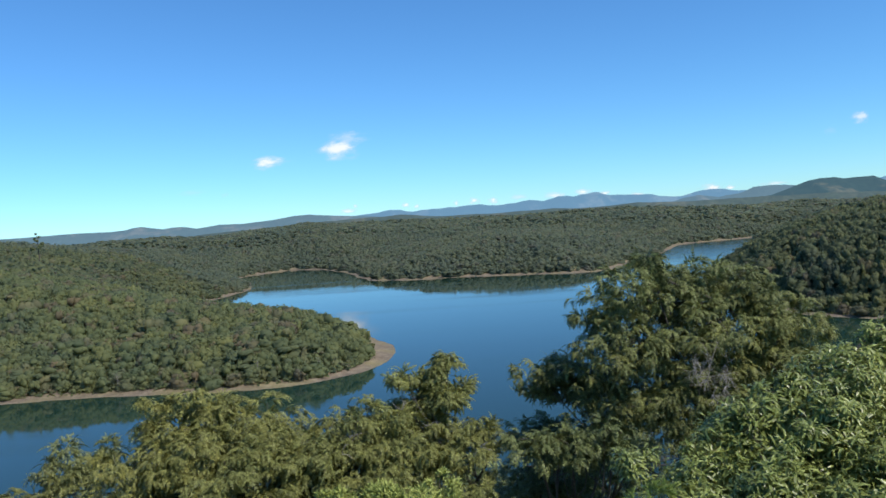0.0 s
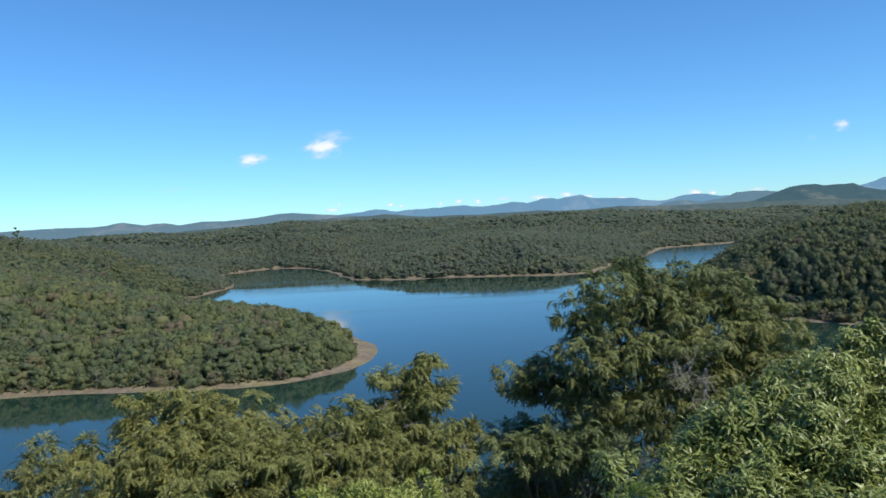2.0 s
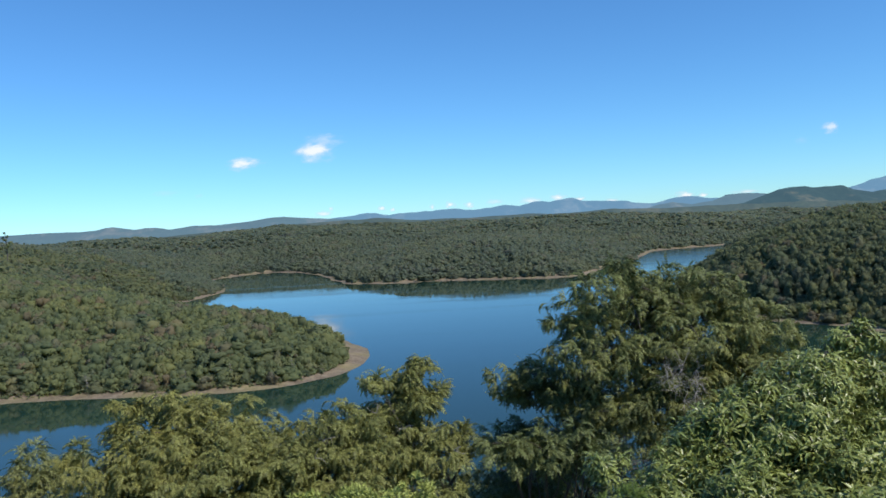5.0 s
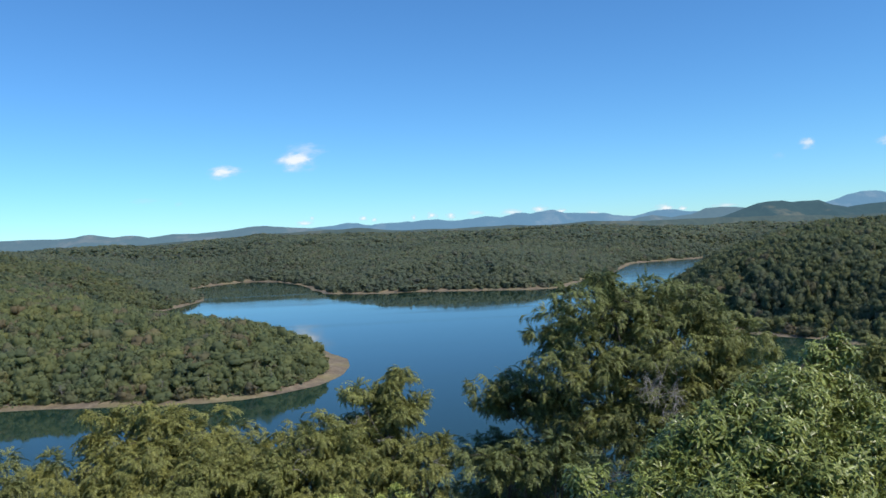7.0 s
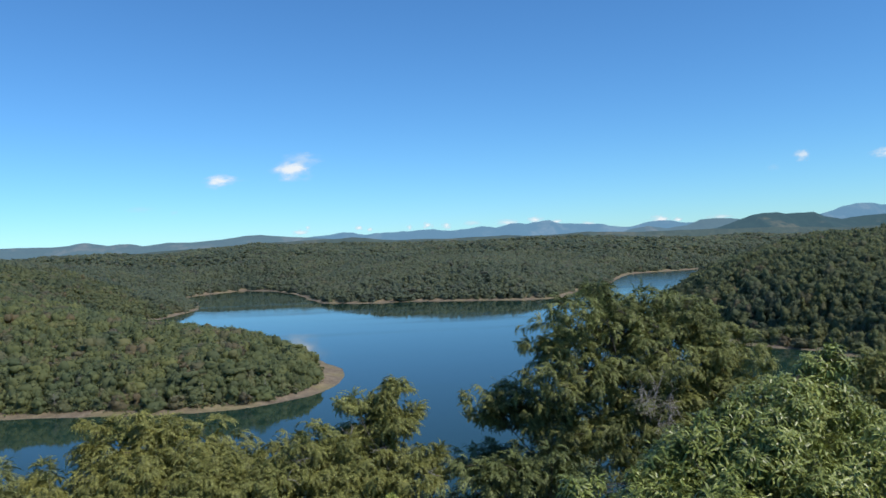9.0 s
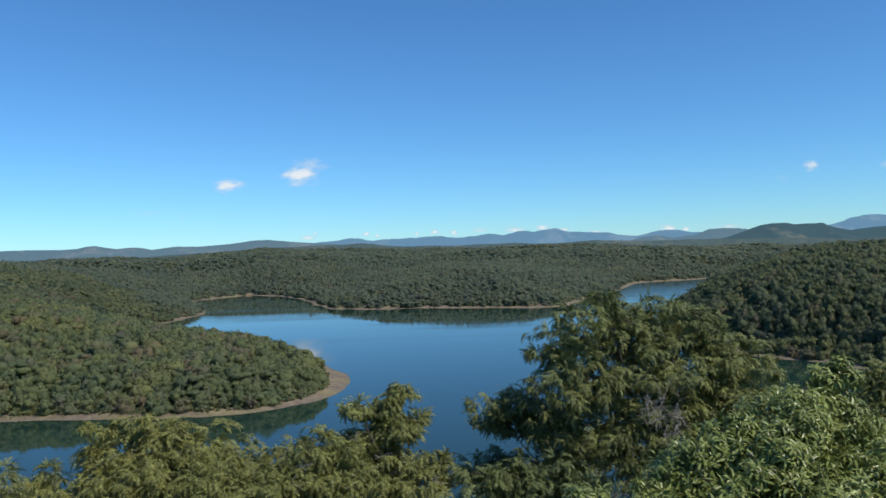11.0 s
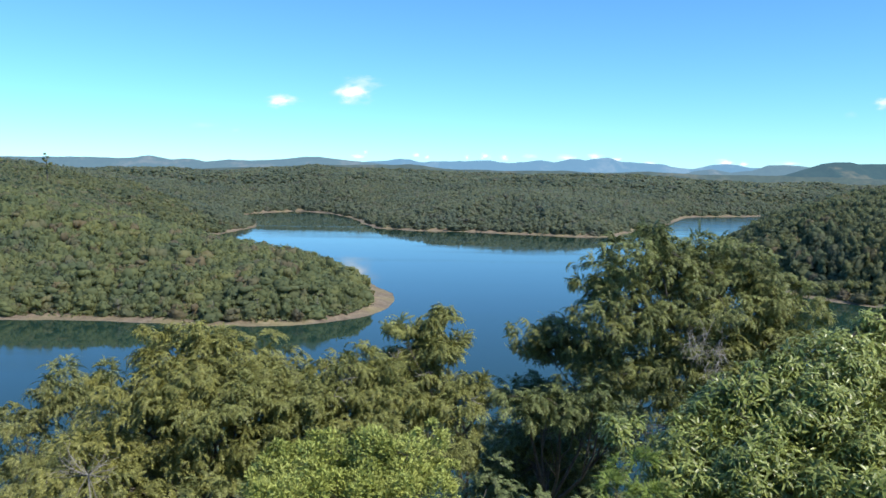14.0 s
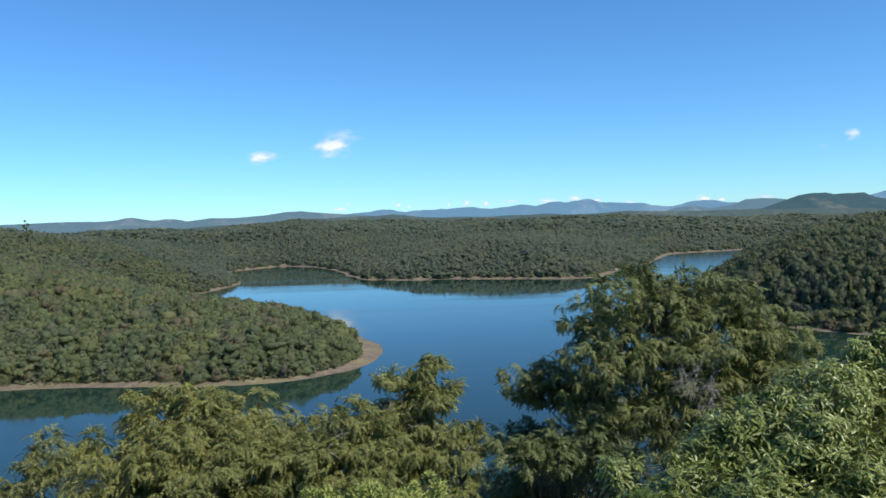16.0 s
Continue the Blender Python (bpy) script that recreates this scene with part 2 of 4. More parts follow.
def cloud_material():
    m = bpy.data.materials.new("cloud")
    m.use_nodes = True
    nodes, links = m.node_tree.nodes, m.node_tree.links
    nodes.remove(nodes["Principled BSDF"])
    tc = nodes.new("ShaderNodeTexCoord")
    info = nodes.new("ShaderNodeObjectInfo")
    shift = nodes.new("ShaderNodeVectorMath"); shift.operation = "MULTIPLY_ADD"
    shift.inputs[1].default_value = (1, 1, 1)
    links.new(tc.outputs["Object"], shift.inputs[0])
    far = nodes.new("ShaderNodeVectorMath"); far.operation = "SCALE"
    far.inputs[0].default_value = (37, 11, 23)
    links.new(info.outputs["Random"], far.inputs["Scale"])
    links.new(far.outputs[0], shift.inputs[2])
    n = noise_node(nodes, links, shift.outputs[0], 1.5, 5, 0.55)
    ln = nodes.new("ShaderNodeVectorMath"); ln.operation = "LENGTH"
    flat = nodes.new("ShaderNodeVectorMath"); flat.operation = "MULTIPLY"
    flat.inputs[1].default_value = (1, 0, 1)
    links.new(tc.outputs["Object"], flat.inputs[0]); links.new(flat.outputs[0], ln.inputs[0])
    a = nodes.new("ShaderNodeMath"); a.operation = "MULTIPLY_ADD"
    links.new(n.outputs[0], a.inputs[0]); a.inputs[1].default_value = 1.5
    inv = nodes.new("ShaderNodeMath"); inv.operation = "SUBTRACT"; inv.inputs[0].default_value = 0.05
    links.new(ln.outputs["Value"], inv.inputs[1]); links.new(inv.outputs[0], a.inputs[2])
    density = nodes.new("ShaderNodeMapRange"); density.interpolation_type = "SMOOTHSTEP"
    density.inputs["From Min"].default_value, density.inputs["From Max"].default_value = -0.1, 0.85
    links.new(info.outputs["Alpha"], density.inputs["To Max"])
    links.new(a.outputs[0], density.inputs["Value"])
    # the sunlit white is emitted by the cloud sheet itself
    e = nodes.new("ShaderNodeEmission")
    body = ramp(nodes, links, density.outputs[0], [(0.1, (0.58, 0.72, 0.88)), (0.85, (0.93, 0.97, 1.0))])
    links.new(body.outputs[0], e.inputs["Color"])
    tr = nodes.new("ShaderNodeBsdfTransparent")
    mx = nodes.new("ShaderNodeMixShader")
    links.new(density.outputs[0], mx.inputs[0]); links.new(tr.outputs[0], mx.inputs[1]); links.new(e.outputs[0], mx.inputs[2])
    links.new(mx.outputs[0], nodes["Material Output"].inputs["Surface"])
    return m


M_CLOUD = cloud_material()

# ---- helpers for meshes ----
def mesh_from(name, verts, faces, mat, smooth=False):
    """verts: n x 3 array; faces: n x 3 or n x 4 array of indices."""
    verts, faces = np.asarray(verts, dtype=np.float32), np.asarray(faces, dtype=np.int32)
    k = faces.shape[1]
    me = bpy.data.meshes.new(name)
    me.vertices.add(len(verts))
    me.vertices.foreach_set("co", verts.ravel())
    me.loops.add(faces.size)
    me.loops.foreach_set("vertex_index", faces.ravel())
    me.polygons.add(len(faces))
    me.polygons.foreach_set("loop_start", np.arange(0, faces.size, k, dtype=np.int32))
    me.polygons.foreach_set("use_smooth", np.broadcast_to(np.asarray(smooth, dtype=bool), (len(faces),)).copy())
    me.update(calc_edges=True)
    me.materials.append(mat)
    return me


def soup(name, tris, mat):
    """A mesh of loose triangles: n x 3 x 3 array."""
    tris = np.asarray(tris, dtype=np.float32)
    return mesh_from(name, tris.reshape(-1, 3), np.arange(len(tris) * 3).reshape(-1, 3), mat)


def part(name, me, parent, label=""):
    ob = new(name, me)
    ob.parent = parent
    return tagged(ob, label)


def unit(v):
    return v / np.maximum(np.linalg.norm(v, axis=-1, keepdims=True), 1e-9)


def vnoise(x, y, scale, seed):
    """Smooth value noise from -1 to 1."""
    x, y = np.asarray(x, float) / scale, np.asarray(y, float) / scale
    xi, yi = np.floor(x), np.floor(y)
    u, v = x - xi, y - yi
    u, v = u * u * (3 - 2 * u), v * v * (3 - 2 * v)

    def h(a, b):
        s = np.sin(a * 127.1 + b * 311.7 + seed * 74.7) * 43758.5453
        return 2 * (s - np.floor(s)) - 1
    return (h(xi, yi) * (1 - u) + h(xi + 1, yi) * u) * (1 - v) + (h(xi, yi + 1) * (1 - u) + h(xi + 1, yi + 1) * u) * v


def step(a, b, x):
    t = np.clip((x - a) / (b - a), 0, 1)
    return t * t * (3 - 2 * t)


# ---- the lie of the land: three shores round the lake, the water at height 0 ----
WEST = [(-6000, 520), (-900, 420), (-420, 325), (-250, 300), (-173, 295), (-105, 290), (-73, 292), (-52, 298), (-40, 308), (-34, 320), (-30.5, 333), (-29.3, 346), (-29.8, 359),
        (-32.5, 373), (-37, 387), (-43, 401), (-60, 428), (-105, 462), (-150, 510), (-190, 580), (-236, 650), (-224, 692), (-212, 801), (-240, 900), (-285, 1000),
        (-281, 1063), (-238, 1138), (-178, 1077), (-131, 963), (-110, 879), (-86, 809), (-49, 786), (9, 778), (65, 756), (116, 729), (151, 742),
        (178, 801), (238, 890), (300, 1050), (331, 1112), (390, 1138), (470, 1165), (800, 1250), (6000, 1700), (6000, 6000), (-6000, 6000)]
EAST = [(175, 382), (182, 373), (198, 352), (197, 337), (250, 300), (400, 260), (6000, 200), (6000, 1400), (900, 1000), (480, 830), (330, 745),
        (255, 690), (215, 650), (190, 590), (165, 510), (160, 430)]
HOME = [(-6000, -6000), (6000, -6000), (6000, 60), (500, 90), (300, 115), (150, 130), (0, 122), (-150, 105), (-400, 60), (-6000, -100)]


def shore_distance(x, y, poly):
    """Metres inland of a shore; negative over the water."""
    p = np.array(poly, float)
    q = np.roll(p, -1, axis=0)
    best = np.full(x.shape, 1e12)
    inside = np.zeros(x.shape, bool)
    for (ax, ay), (bx, by) in zip(p, q):
        dx, dy = bx - ax, by - ay
        t = np.clip(((x - ax) * dx + (y - ay) * dy) / (dx * dx + dy * dy), 0, 1)
        best = np.minimum(best, (x - ax - t * dx) ** 2 + (y - ay - t * dy) ** 2)
        if dy:
            inside ^= ((ay > y) != (by > y)) & (x < dx * (y - ay) / dy + ax)
    return np.where(inside, 1, -1) * np.sqrt(best)


def land(x, y):
    """Height of the ground, and metres inland, at points of the plan."""
    x, y = np.asarray(x, float), np.asarray(y, float)
    wob = 2.5 * vnoise(x, y, 23, 1) + 1.2 * vnoise(x, y, 8, 2)
    w, e, h = (shore_distance(x, y, s) + wob for s in (WEST, EAST, HOME))

    def rise(d, high, length):
        beach = np.where(d > 0, np.minimum(d, 14) * 0.15, np.maximum(d * 0.12, -4))
        return beach + high * (1 - np.exp(-np.maximum(d - 12, 0) / length))
    left = step(-90, -420, x) * step(1500, 700, y)
    north = step(640, 820, y)
    high = 20 + (98 - 20) * left * (1 - north) + north * (26 + 24 * left - 16 * step(350, 900, x) + 7 * np.exp(-((x + 260) / 380) ** 2) + 10 * vnoise(x, y, 380, 6))
    length = 38 + 190 * np.maximum(left, 0) * (1 - north) + north * 230
    zw = rise(w, high, length)
    ze = rise(e, 6 + 44 * step(820, 500, y - 0.35 * (x - 230)), 46)
    roll = 6.5 * vnoise(x, y, 150, 3) + 3.0 * vnoise(x, y, 62, 4) + 3.5 * vnoise(x, y, 210, 7) * step(500, 900, y)
    roll = roll + 19 * np.exp(-((x + 465) ** 2 + (y - 850) ** 2) / 165 ** 2) - 7 * np.exp(-((x + 0.32 * y) / 75) ** 2) * step(650, 900, y)
    zh = rise(h, 0, 1) + 56.4 * np.clip(h / 121.0, 0, 1) ** 1.02 + 0.25 * vnoise(x, y, 6, 5) * step(4, 9, np.hypot(x, y))
    d = np.maximum(np.maximum(w, e), h)
    z = np.where(w >= np.maximum(e, h), zw + roll * step(15, 80, w), np.where(e >= h, ze + roll * step(15, 80, e), zh))
    return z, d


def spread(lo, fine_lo, fine_hi, hi, size, grow=1.12):
    mid = list(np.arange(fine_lo, fine_hi + size, size))
    s = size
    while mid[-1] < hi:
        s *= grow
        mid.append(mid[-1] + s)
    s = size
    while mid[0] > lo:
        s *= grow
        mid.insert(0, mid[0] - s)
    return np.array(mid)


gx, gy = spread(-4700, -320, 320, 4700, 5.0), spread(-4700, 0, 860, 4700, 5.0)
X, Y = np.meshgrid(gx, gy)
Z, _ = land(X, Y)
nx = len(gx)
idx = (np.arange(len(gy) - 1)[:, None] * nx + np.arange(nx - 1)[None]).ravel()
ground = new("ground", mesh_from("ground", np.stack([X.ravel(), Y.ravel(), Z.ravel()], 1), np.stack([idx, idx + 1, idx + nx + 1, idx + nx], 1), M_GROUND, True))
tagged(ground, "hilly land under scrub with a bare reddish sandy lake shore", "ground", kind="structure")

wm = bmesh.new()
bmesh.ops.create_grid(wm, x_segments=8, y_segments=8, size=4700)
me = bpy.data.meshes.new("water")
wm.to_mesh(me)
me.materials.append(M_WATER)
tagged(new("water", me), "calm deep-blue lake with faint ripples between wooded shores", "lake", kind="structure")


# ---- hills and mountains on the horizon ----
def ridge(name, label, y0, depth, crest, mat, seed, rough):
    """A long range with the given crest line (x, height), falling off in spurs to front and back."""
    cx, cz = np.array(crest, float).T
    xs, ys = np.linspace(cx[0], cx[-1], 420), np.linspace(-1, 1, 25)
    gxx, gyy = np.meshgrid(xs, ys)
    top = np.interp(xs, cx, cz) + rough * vnoise(xs, xs * 0, 75, seed) + 0.5 * rough * vnoise(xs, xs * 0, 30, seed + 1)
    fall = 1 - np.abs(gyy) ** 1.3
    spurs = np.abs(vnoise(gxx, gyy * depth, 150, seed + 2)) + 0.6 * np.abs(vnoise(gxx, gyy * depth, 60, seed + 3))
    zz = top[None] * fall - 85 * spurs * np.abs(gyy) ** 0.7 * (1 - np.abs(gyy)) - 20 * np.abs(gyy)
    n = len(xs)
    ii = (np.arange(24)[:, None] * n + np.arange(n - 1)[None]).ravel()
    ob = new(name, mesh_from(name, np.stack([gxx.ravel(), (y0 + gyy * depth).ravel(), zz.ravel()], 1), np.stack([ii, ii + 1, ii + n + 1, ii + n], 1), mat, True))
    return tagged(ob, label, "hills", kind="structure")


FOOTHILLS = [(-1500, 20), (-1200, 45), (-800, 66), (-441, 79), (-290, 84), (-234, 84), (-167, 86), (-92, 78), (-25, 72), (166, 69), (302, 70), (340, 72), (418, 67), (537, 67), (642, 71), (809, 62),
             (948, 64), (1147, 60), (1287, 60), (1509, 50), (2000, 50)]
HILLS = [(-2500, 92), (-2000, 98), (-1630, 102), (-1544, 103), (-1460, 103), (-1333, 99), (-1274, 102), (-1241, 109), (-1211, 111), (-1181, 106), (-1127, 97), (-1086, 101),
         (-1049, 101), (-1023, 97), (-995, 90), (-903, 99), (-818, 96), (-698, 103), (-610, 112), (-553, 115), (-479, 107), (-370, 96), (-282, 87), (-150, 70), (50, 40)]
WOODED_HILL = [(1000, 40), (1120, 55), (1212, 65), (1257, 80), (1303, 96), (1348, 109), (1397, 117), (1449, 118), (1482, 110), (1514, 111), (1595, 112), (1639, 95), (1707, 81),
               (1798, 91), (1884, 94), (2100, 90), (2400, 70)]
BLUE_HILL = [(950, 50), (1063, 80), (1133, 90), (1223, 76), (1317, 85), (1384, 110), (1462, 113), (1559, 105), (1626, 91), (1814, 62), (1950, 40)]
MOUNTAINS = [(-1000, 60), (-468, 117), (-315, 129), (-193, 112), (-147, 119), (-69, 124), (147, 122), (172, 124), (270, 111), (364, 122), (443, 135), (514, 122), (593, 142),
             (640, 143), (677, 134), (756, 146), (810, 147), (866, 129), (960, 122), (1106, 115), (1150, 105), (1261, 97), (1341, 110), (1421, 125), (1581, 106), (1822, 121),
             (2178, 91), (2362, 124), (2474, 158), (2606, 178), (2731, 163)]
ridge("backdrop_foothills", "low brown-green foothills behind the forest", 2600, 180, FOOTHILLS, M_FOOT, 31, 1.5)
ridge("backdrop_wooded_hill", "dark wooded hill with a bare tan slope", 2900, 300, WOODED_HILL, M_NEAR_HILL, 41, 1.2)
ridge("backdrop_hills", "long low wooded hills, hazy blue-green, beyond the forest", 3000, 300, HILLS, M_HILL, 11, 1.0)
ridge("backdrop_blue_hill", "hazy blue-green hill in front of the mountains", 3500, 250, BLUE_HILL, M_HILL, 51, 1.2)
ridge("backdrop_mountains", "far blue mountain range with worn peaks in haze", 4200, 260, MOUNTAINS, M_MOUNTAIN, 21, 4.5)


# ---- clouds ----
def cloud(label, x, z, width, height, y, density):
    rng = np.random.default_rng(int(abs(x)))
    xs, zs = np.meshgrid(np.linspace(-1.6, 1.6, 17), np.linspace(-1.6, 1.6, 17))
    bulge = 0.5 * np.exp(-(xs ** 2 + zs ** 2) * 1.4) + 0.08 * rng.standard_normal(xs.shape) * np.exp(-(xs ** 2 + zs ** 2))
    ii = (np.arange(16)[:, None] * 17 + np.arange(16)[None]).ravel()
    ob = new("backdrop_cloud", mesh_from("cloud", np.stack([xs.ravel(), -bulge.ravel(), zs.ravel()], 1), np.stack([ii, ii + 1, ii + 18, ii + 17], 1), M_CLOUD, True))
    ob.matrix_world = pose(x, y, z) @ Matrix.Diagonal((width / 2, width / 2, height / 2, 1))
    ob.visible_shadow, ob.color = False, (1, 1, 1, density)
    return tagged(ob, label, "cloud", kind="structure")
for label, x, z, w, h, density in [("small bright white cloud", -957, 430, 215, 80, 0.95), ("small white cloud with a soft base", -575, 472, 250, 122, 0.95),
                                   ("faint torn wisp of cloud", -524, 537, 220, 84, 0.5), ("tiny white cloud high over the hills", 2246, 454, 110, 75, 0.7),
                                   ("white curl of cloud high over the hills", 2735, 448, 180, 78, 0.85), ("thin grey wisp of cloud", 2083, 392, 90, 50, 0.15),
                                   ("thin grey wisp of cloud", -1386, 296, 170, 40, 0.2), ("thin grey wisp of cloud", -1217, 274, 60, 36, 0.16)]:
    cloud(label, x, z, 1.2 * w, 1.15 * h, 4200, density)
# a row of small puffs low over the mountains: (x, z, width, height, density)
for x, z, w, h, density in [(-530, 163, 24, 24, 0.8), (-574, 140, 100, 30, 0.6), (-243, 151, 50, 26, 0.7), (-183, 139, 34, 22, 0.6), (39, 142, 30, 26, 0.6), (142, 150, 60, 38, 0.95),
                            (250, 143, 54, 34, 0.9), (397, 152, 100, 30, 0.4), (593, 145, 150, 38, 0.6), (754, 156, 96, 34, 0.9), (873, 141, 74, 24, 0.7), (1473, 131, 120, 52, 1.0),
                            (1584, 123, 60, 24, 0.8), (1823, 128, 150, 26, 0.5), (1055, 122, 90, 24, 0.6)]:
    cloud("small white cloud low over the mountains", x, z + 4, 1.35 * w, 1.5 * h, 4350, min(1.0, 1.3 * density))

# ---- woodland on the shores ----
OCTA_V = np.array([(1, 0, 0), (-1, 0, 0), (0, 1, 0), (0, -1, 0), (0, 0, 1), (0, 0, -1)], float)
OCTA_F = np.array([(0, 2, 4), (2, 1, 4), (1, 3, 4), (3, 0, 4), (2, 0, 5), (1, 2, 5), (3, 1, 5), (0, 3, 5)])


def ball(level):
    """A round lump: corners on a unit sphere, and its triangles."""
    v, f = [tuple(q) for q in OCTA_V], [tuple(q) for q in OCTA_F]
    for _ in range(level):
        mids, out = {}, []

        def mid(i, j):
            key = (min(i, j), max(i, j))
            if key not in mids:
                mids[key] = len(v)
                v.append(tuple(unit(np.array(v[i]) + np.array(v[j]))))
            return mids[key]
        for i, j, k in f:
            x, y, z = mid(i, j), mid(j, k), mid(k, i)
            out += [(i, x, z), (x, j, y), (z, y, k), (x, y, z)]
        f = out
    return np.array(v, float), np.array(f)


def crown(rng, lobes, leaves, size, level, tall=0.9, knobs=0, skirt=0.0):
    """A leafy crown about 1 wide and 1 high, clothed down to its foot at 0: uneven lumps, and leaf tufts standing off them.
    skirt: the reach of the undergrowth at its foot. Corners, triangles, which are smooth."""
    vs, fs, n = [], [], 0
    centres = [(0.0, 0.0, rng.uniform(0.54, 0.64), rng.uniform(0.24, 0.3))]
    for i in range(1, lobes):
        a, r = i * 2.4 + rng.uniform(-0.5, 0.5), rng.uniform(0.18, 0.34)
        centres.append((r * math.cos(a), r * math.sin(a), rng.uniform(0.26, 0.66), rng.uniform(0.15, 0.25)))
    for i in range(knobs):
        x, y, z, r = centres[i % lobes]
        d = unit(rng.standard_normal(3) + (0, 0, 0.4))
        centres.append((x + d[0] * r, y + d[1] * r, z + d[2] * r * tall, rng.uniform(0.07, 0.12)))
    if skirt:
        centres.append((0.0, 0.0, 0.3, skirt))
    for j, (x, y, z, r) in enumerate(centres):
        b, f = ball(level if j < lobes or r == skirt else 0)
        k = 0.9 + 0.2 * np.sin(b[:, 0] * 5 + x * 30) * np.cos(b[:, 1] * 5 + y * 20) + rng.uniform(-0.2, 0.2, len(b))
        vs.append(b * (k * r)[:, None] * (1, 1, tall) + (x, y, z))
        fs.append(f + n)
        n += len(b)
    lumps = sum(len(f) for f in fs)
    cs = np.array(centres)
    pick = rng.choice(len(cs), leaves, p=cs[:, 3] ** 2 / (cs[:, 3] ** 2).sum())
    d = unit(rng.standard_normal((leaves, 3)) + (0, 0, 0.3))
    p = cs[pick, :3] + d * (cs[pick, 3] * rng.uniform(0.85, 1.25, leaves))[:, None] * (1, 1, tall)
    m = unit(d + 0.6 * rng.standard_normal((leaves, 3)) + (0, 0, 0.25))
    u = unit(np.cross(m, rng.standard_normal((leaves, 3))))
    v = np.cross(m, u)
    s = (size * rng.uniform(0.6, 1.3, leaves))[:, None]
    vs.append(np.stack([p + u * s, p - 0.5 * u * s + 0.8 * v * s, p - 0.5 * u * s - 0.8 * v * s], 1).reshape(-1, 3))
    fs.append(np.arange(leaves * 3).reshape(-1, 3) + n)
    return np.concatenate(vs), np.concatenate(fs), np.arange(lumps + leaves) < lumps


def scatter(rng, templates, x, y, z, width, height):
    """One set of corners, triangles, smooth flags and tints: a random template at each place."""
    vs, fs, ss, ts, base = [], [], [], [], 0
    which = rng.integers(0, len(templates), len(x))
    for k, (v, f, s) in enumerate(templates):
        m = which == k
        n = int(m.sum())
        a = rng.uniform(0, 6.283, n)
        ca, sa = np.cos(a)[:, None], np.sin(a)[:, None]
        w, h = width[m][:, None], height[m][:, None]
        long = np.exp(rng.normal(0, 0.22, n))[:, None]
        u, t = v[None, :, 0] * long, v[None, :, 1] / long
        lean = np.clip(rng.normal(0, 0.12, (2, n, 1)), -0.2, 0.2) * v[None, :, 2]
        vs.append(np.stack([(u * ca - t * sa + lean[0]) * w + x[m][:, None], (u * sa + t * ca + lean[1]) * w + y[m][:, None], v[None, :, 2] * h + z[m][:, None]], -1).reshape(-1, 3))
        fs.append((f[None] + (base + np.arange(n) * len(v))[:, None, None]).reshape(-1, 3))
        ss.append(np.tile(s, n))
        ts.append(np.repeat(rng.uniform(0, 1, n), len(v)))
        base += n * len(v)
    return np.concatenate(vs), np.concatenate(fs), np.concatenate(ss), np.concatenate(ts)


def tinted(me, values):
    """The number that tells a tree's tint, on each corner."""
    me.attributes.new("tint", "FLOAT", "POINT").data.foreach_set("value", np.broadcast_to(np.asarray(values, dtype=np.float32), (len(me.vertices),)).copy())
    return me


def grove(name, made, mat):
    """One mesh of many trees; "tint" is a number of its own for each tree."""
    v, f, s, t = made
    return new(name, tinted(mesh_from(name, v, f, mat, s), t))


def plots(rng, near, far, gap, edge):
    """Jittered places on land between two distances ahead, within the valley that the hilltop overlooks."""
    xs, ys = np.meshgrid(np.arange(-0.86 * far, 0.86 * far, gap), np.arange(near * 0.7, far, gap))
    x, y = (xs + rng.uniform(-0.7, 0.7, xs.shape) * gap).ravel(), (ys + rng.uniform(-0.7, 0.7, ys.shape) * gap).ravel()
    r = np.hypot(x, y)
    m = (r > near) & (r < far) & (x < 0.67 * y + 15) & (x > -0.64 * y - 15) & (y > 200)
    x, y = x[m], y[m]
    z, d = land(x, y)
    m = d > edge + np.where(y > 560, 0.5, 3) * vnoise(x, y, 15, 9) + 8 * np.exp(-((x + 34) ** 2 + (y - 352) ** 2) / 35 ** 2)
    return x[m], y[m], z[m], d[m]


rng = np.random.default_rng(5)
TREES_NEAR = [crown(rng, 4, 125, 0.068, 1, 0.68 + 0.11 * (k % 4), skirt=0.44) for k in range(12)]
TREES_NEAR += [crown(rng, 4, 130, 0.05, 1, 0.5, 4, skirt=0.46) for _ in range(2)]
TREES_SLOPE = [crown(rng, 4, 105, 0.075, 1, 0.72 + 0.11 * (k % 4), skirt=0.44) for k in range(10)]
TREES_MID = [crown(rng, 3, 22, 0.11, 0, 0.9, skirt=0.44) for _ in range(10)]
TREES_FAR = [crown(rng, 1, 4, 0.2, 0, 0.9) for _ in range(6)]


def woods(name, label, templates, near, far, gap, edge, low, high, keep=None, mat=None, wide=1.0):
    x, y, z, d = plots(rng, near, far, gap, edge)
    if keep is not None:
        m = keep(x, y)
        x, y, z, d = x[m], y[m], z[m], d[m]
    grow = (0.72 + 0.28 * step(edge, edge + 16, d)) * (1 + 0.12 * vnoise(x, y, 40, 8) + 0.09 * vnoise(x, y, 17, 10))
    h = rng.uniform(low, high, len(x)) * grow * np.where(rng.uniform(0, 1, len(x)) > 0.95, 1.2, 1)
    w = np.exp(np.clip(rng.normal(0.56, 0.37, len(x)), 0.0, 1.1)) * gap * wide * (0.8 + 0.2 * grow)
    h = h * np.clip(w / (1.75 * gap * wide), 0.9, 1.15)
    ob = grove(name, scatter(rng, templates, x, y, z - 0.2 * h, w, h), mat or M_WOODS)
    return tagged(ob, label, "forest", kind="stuff")


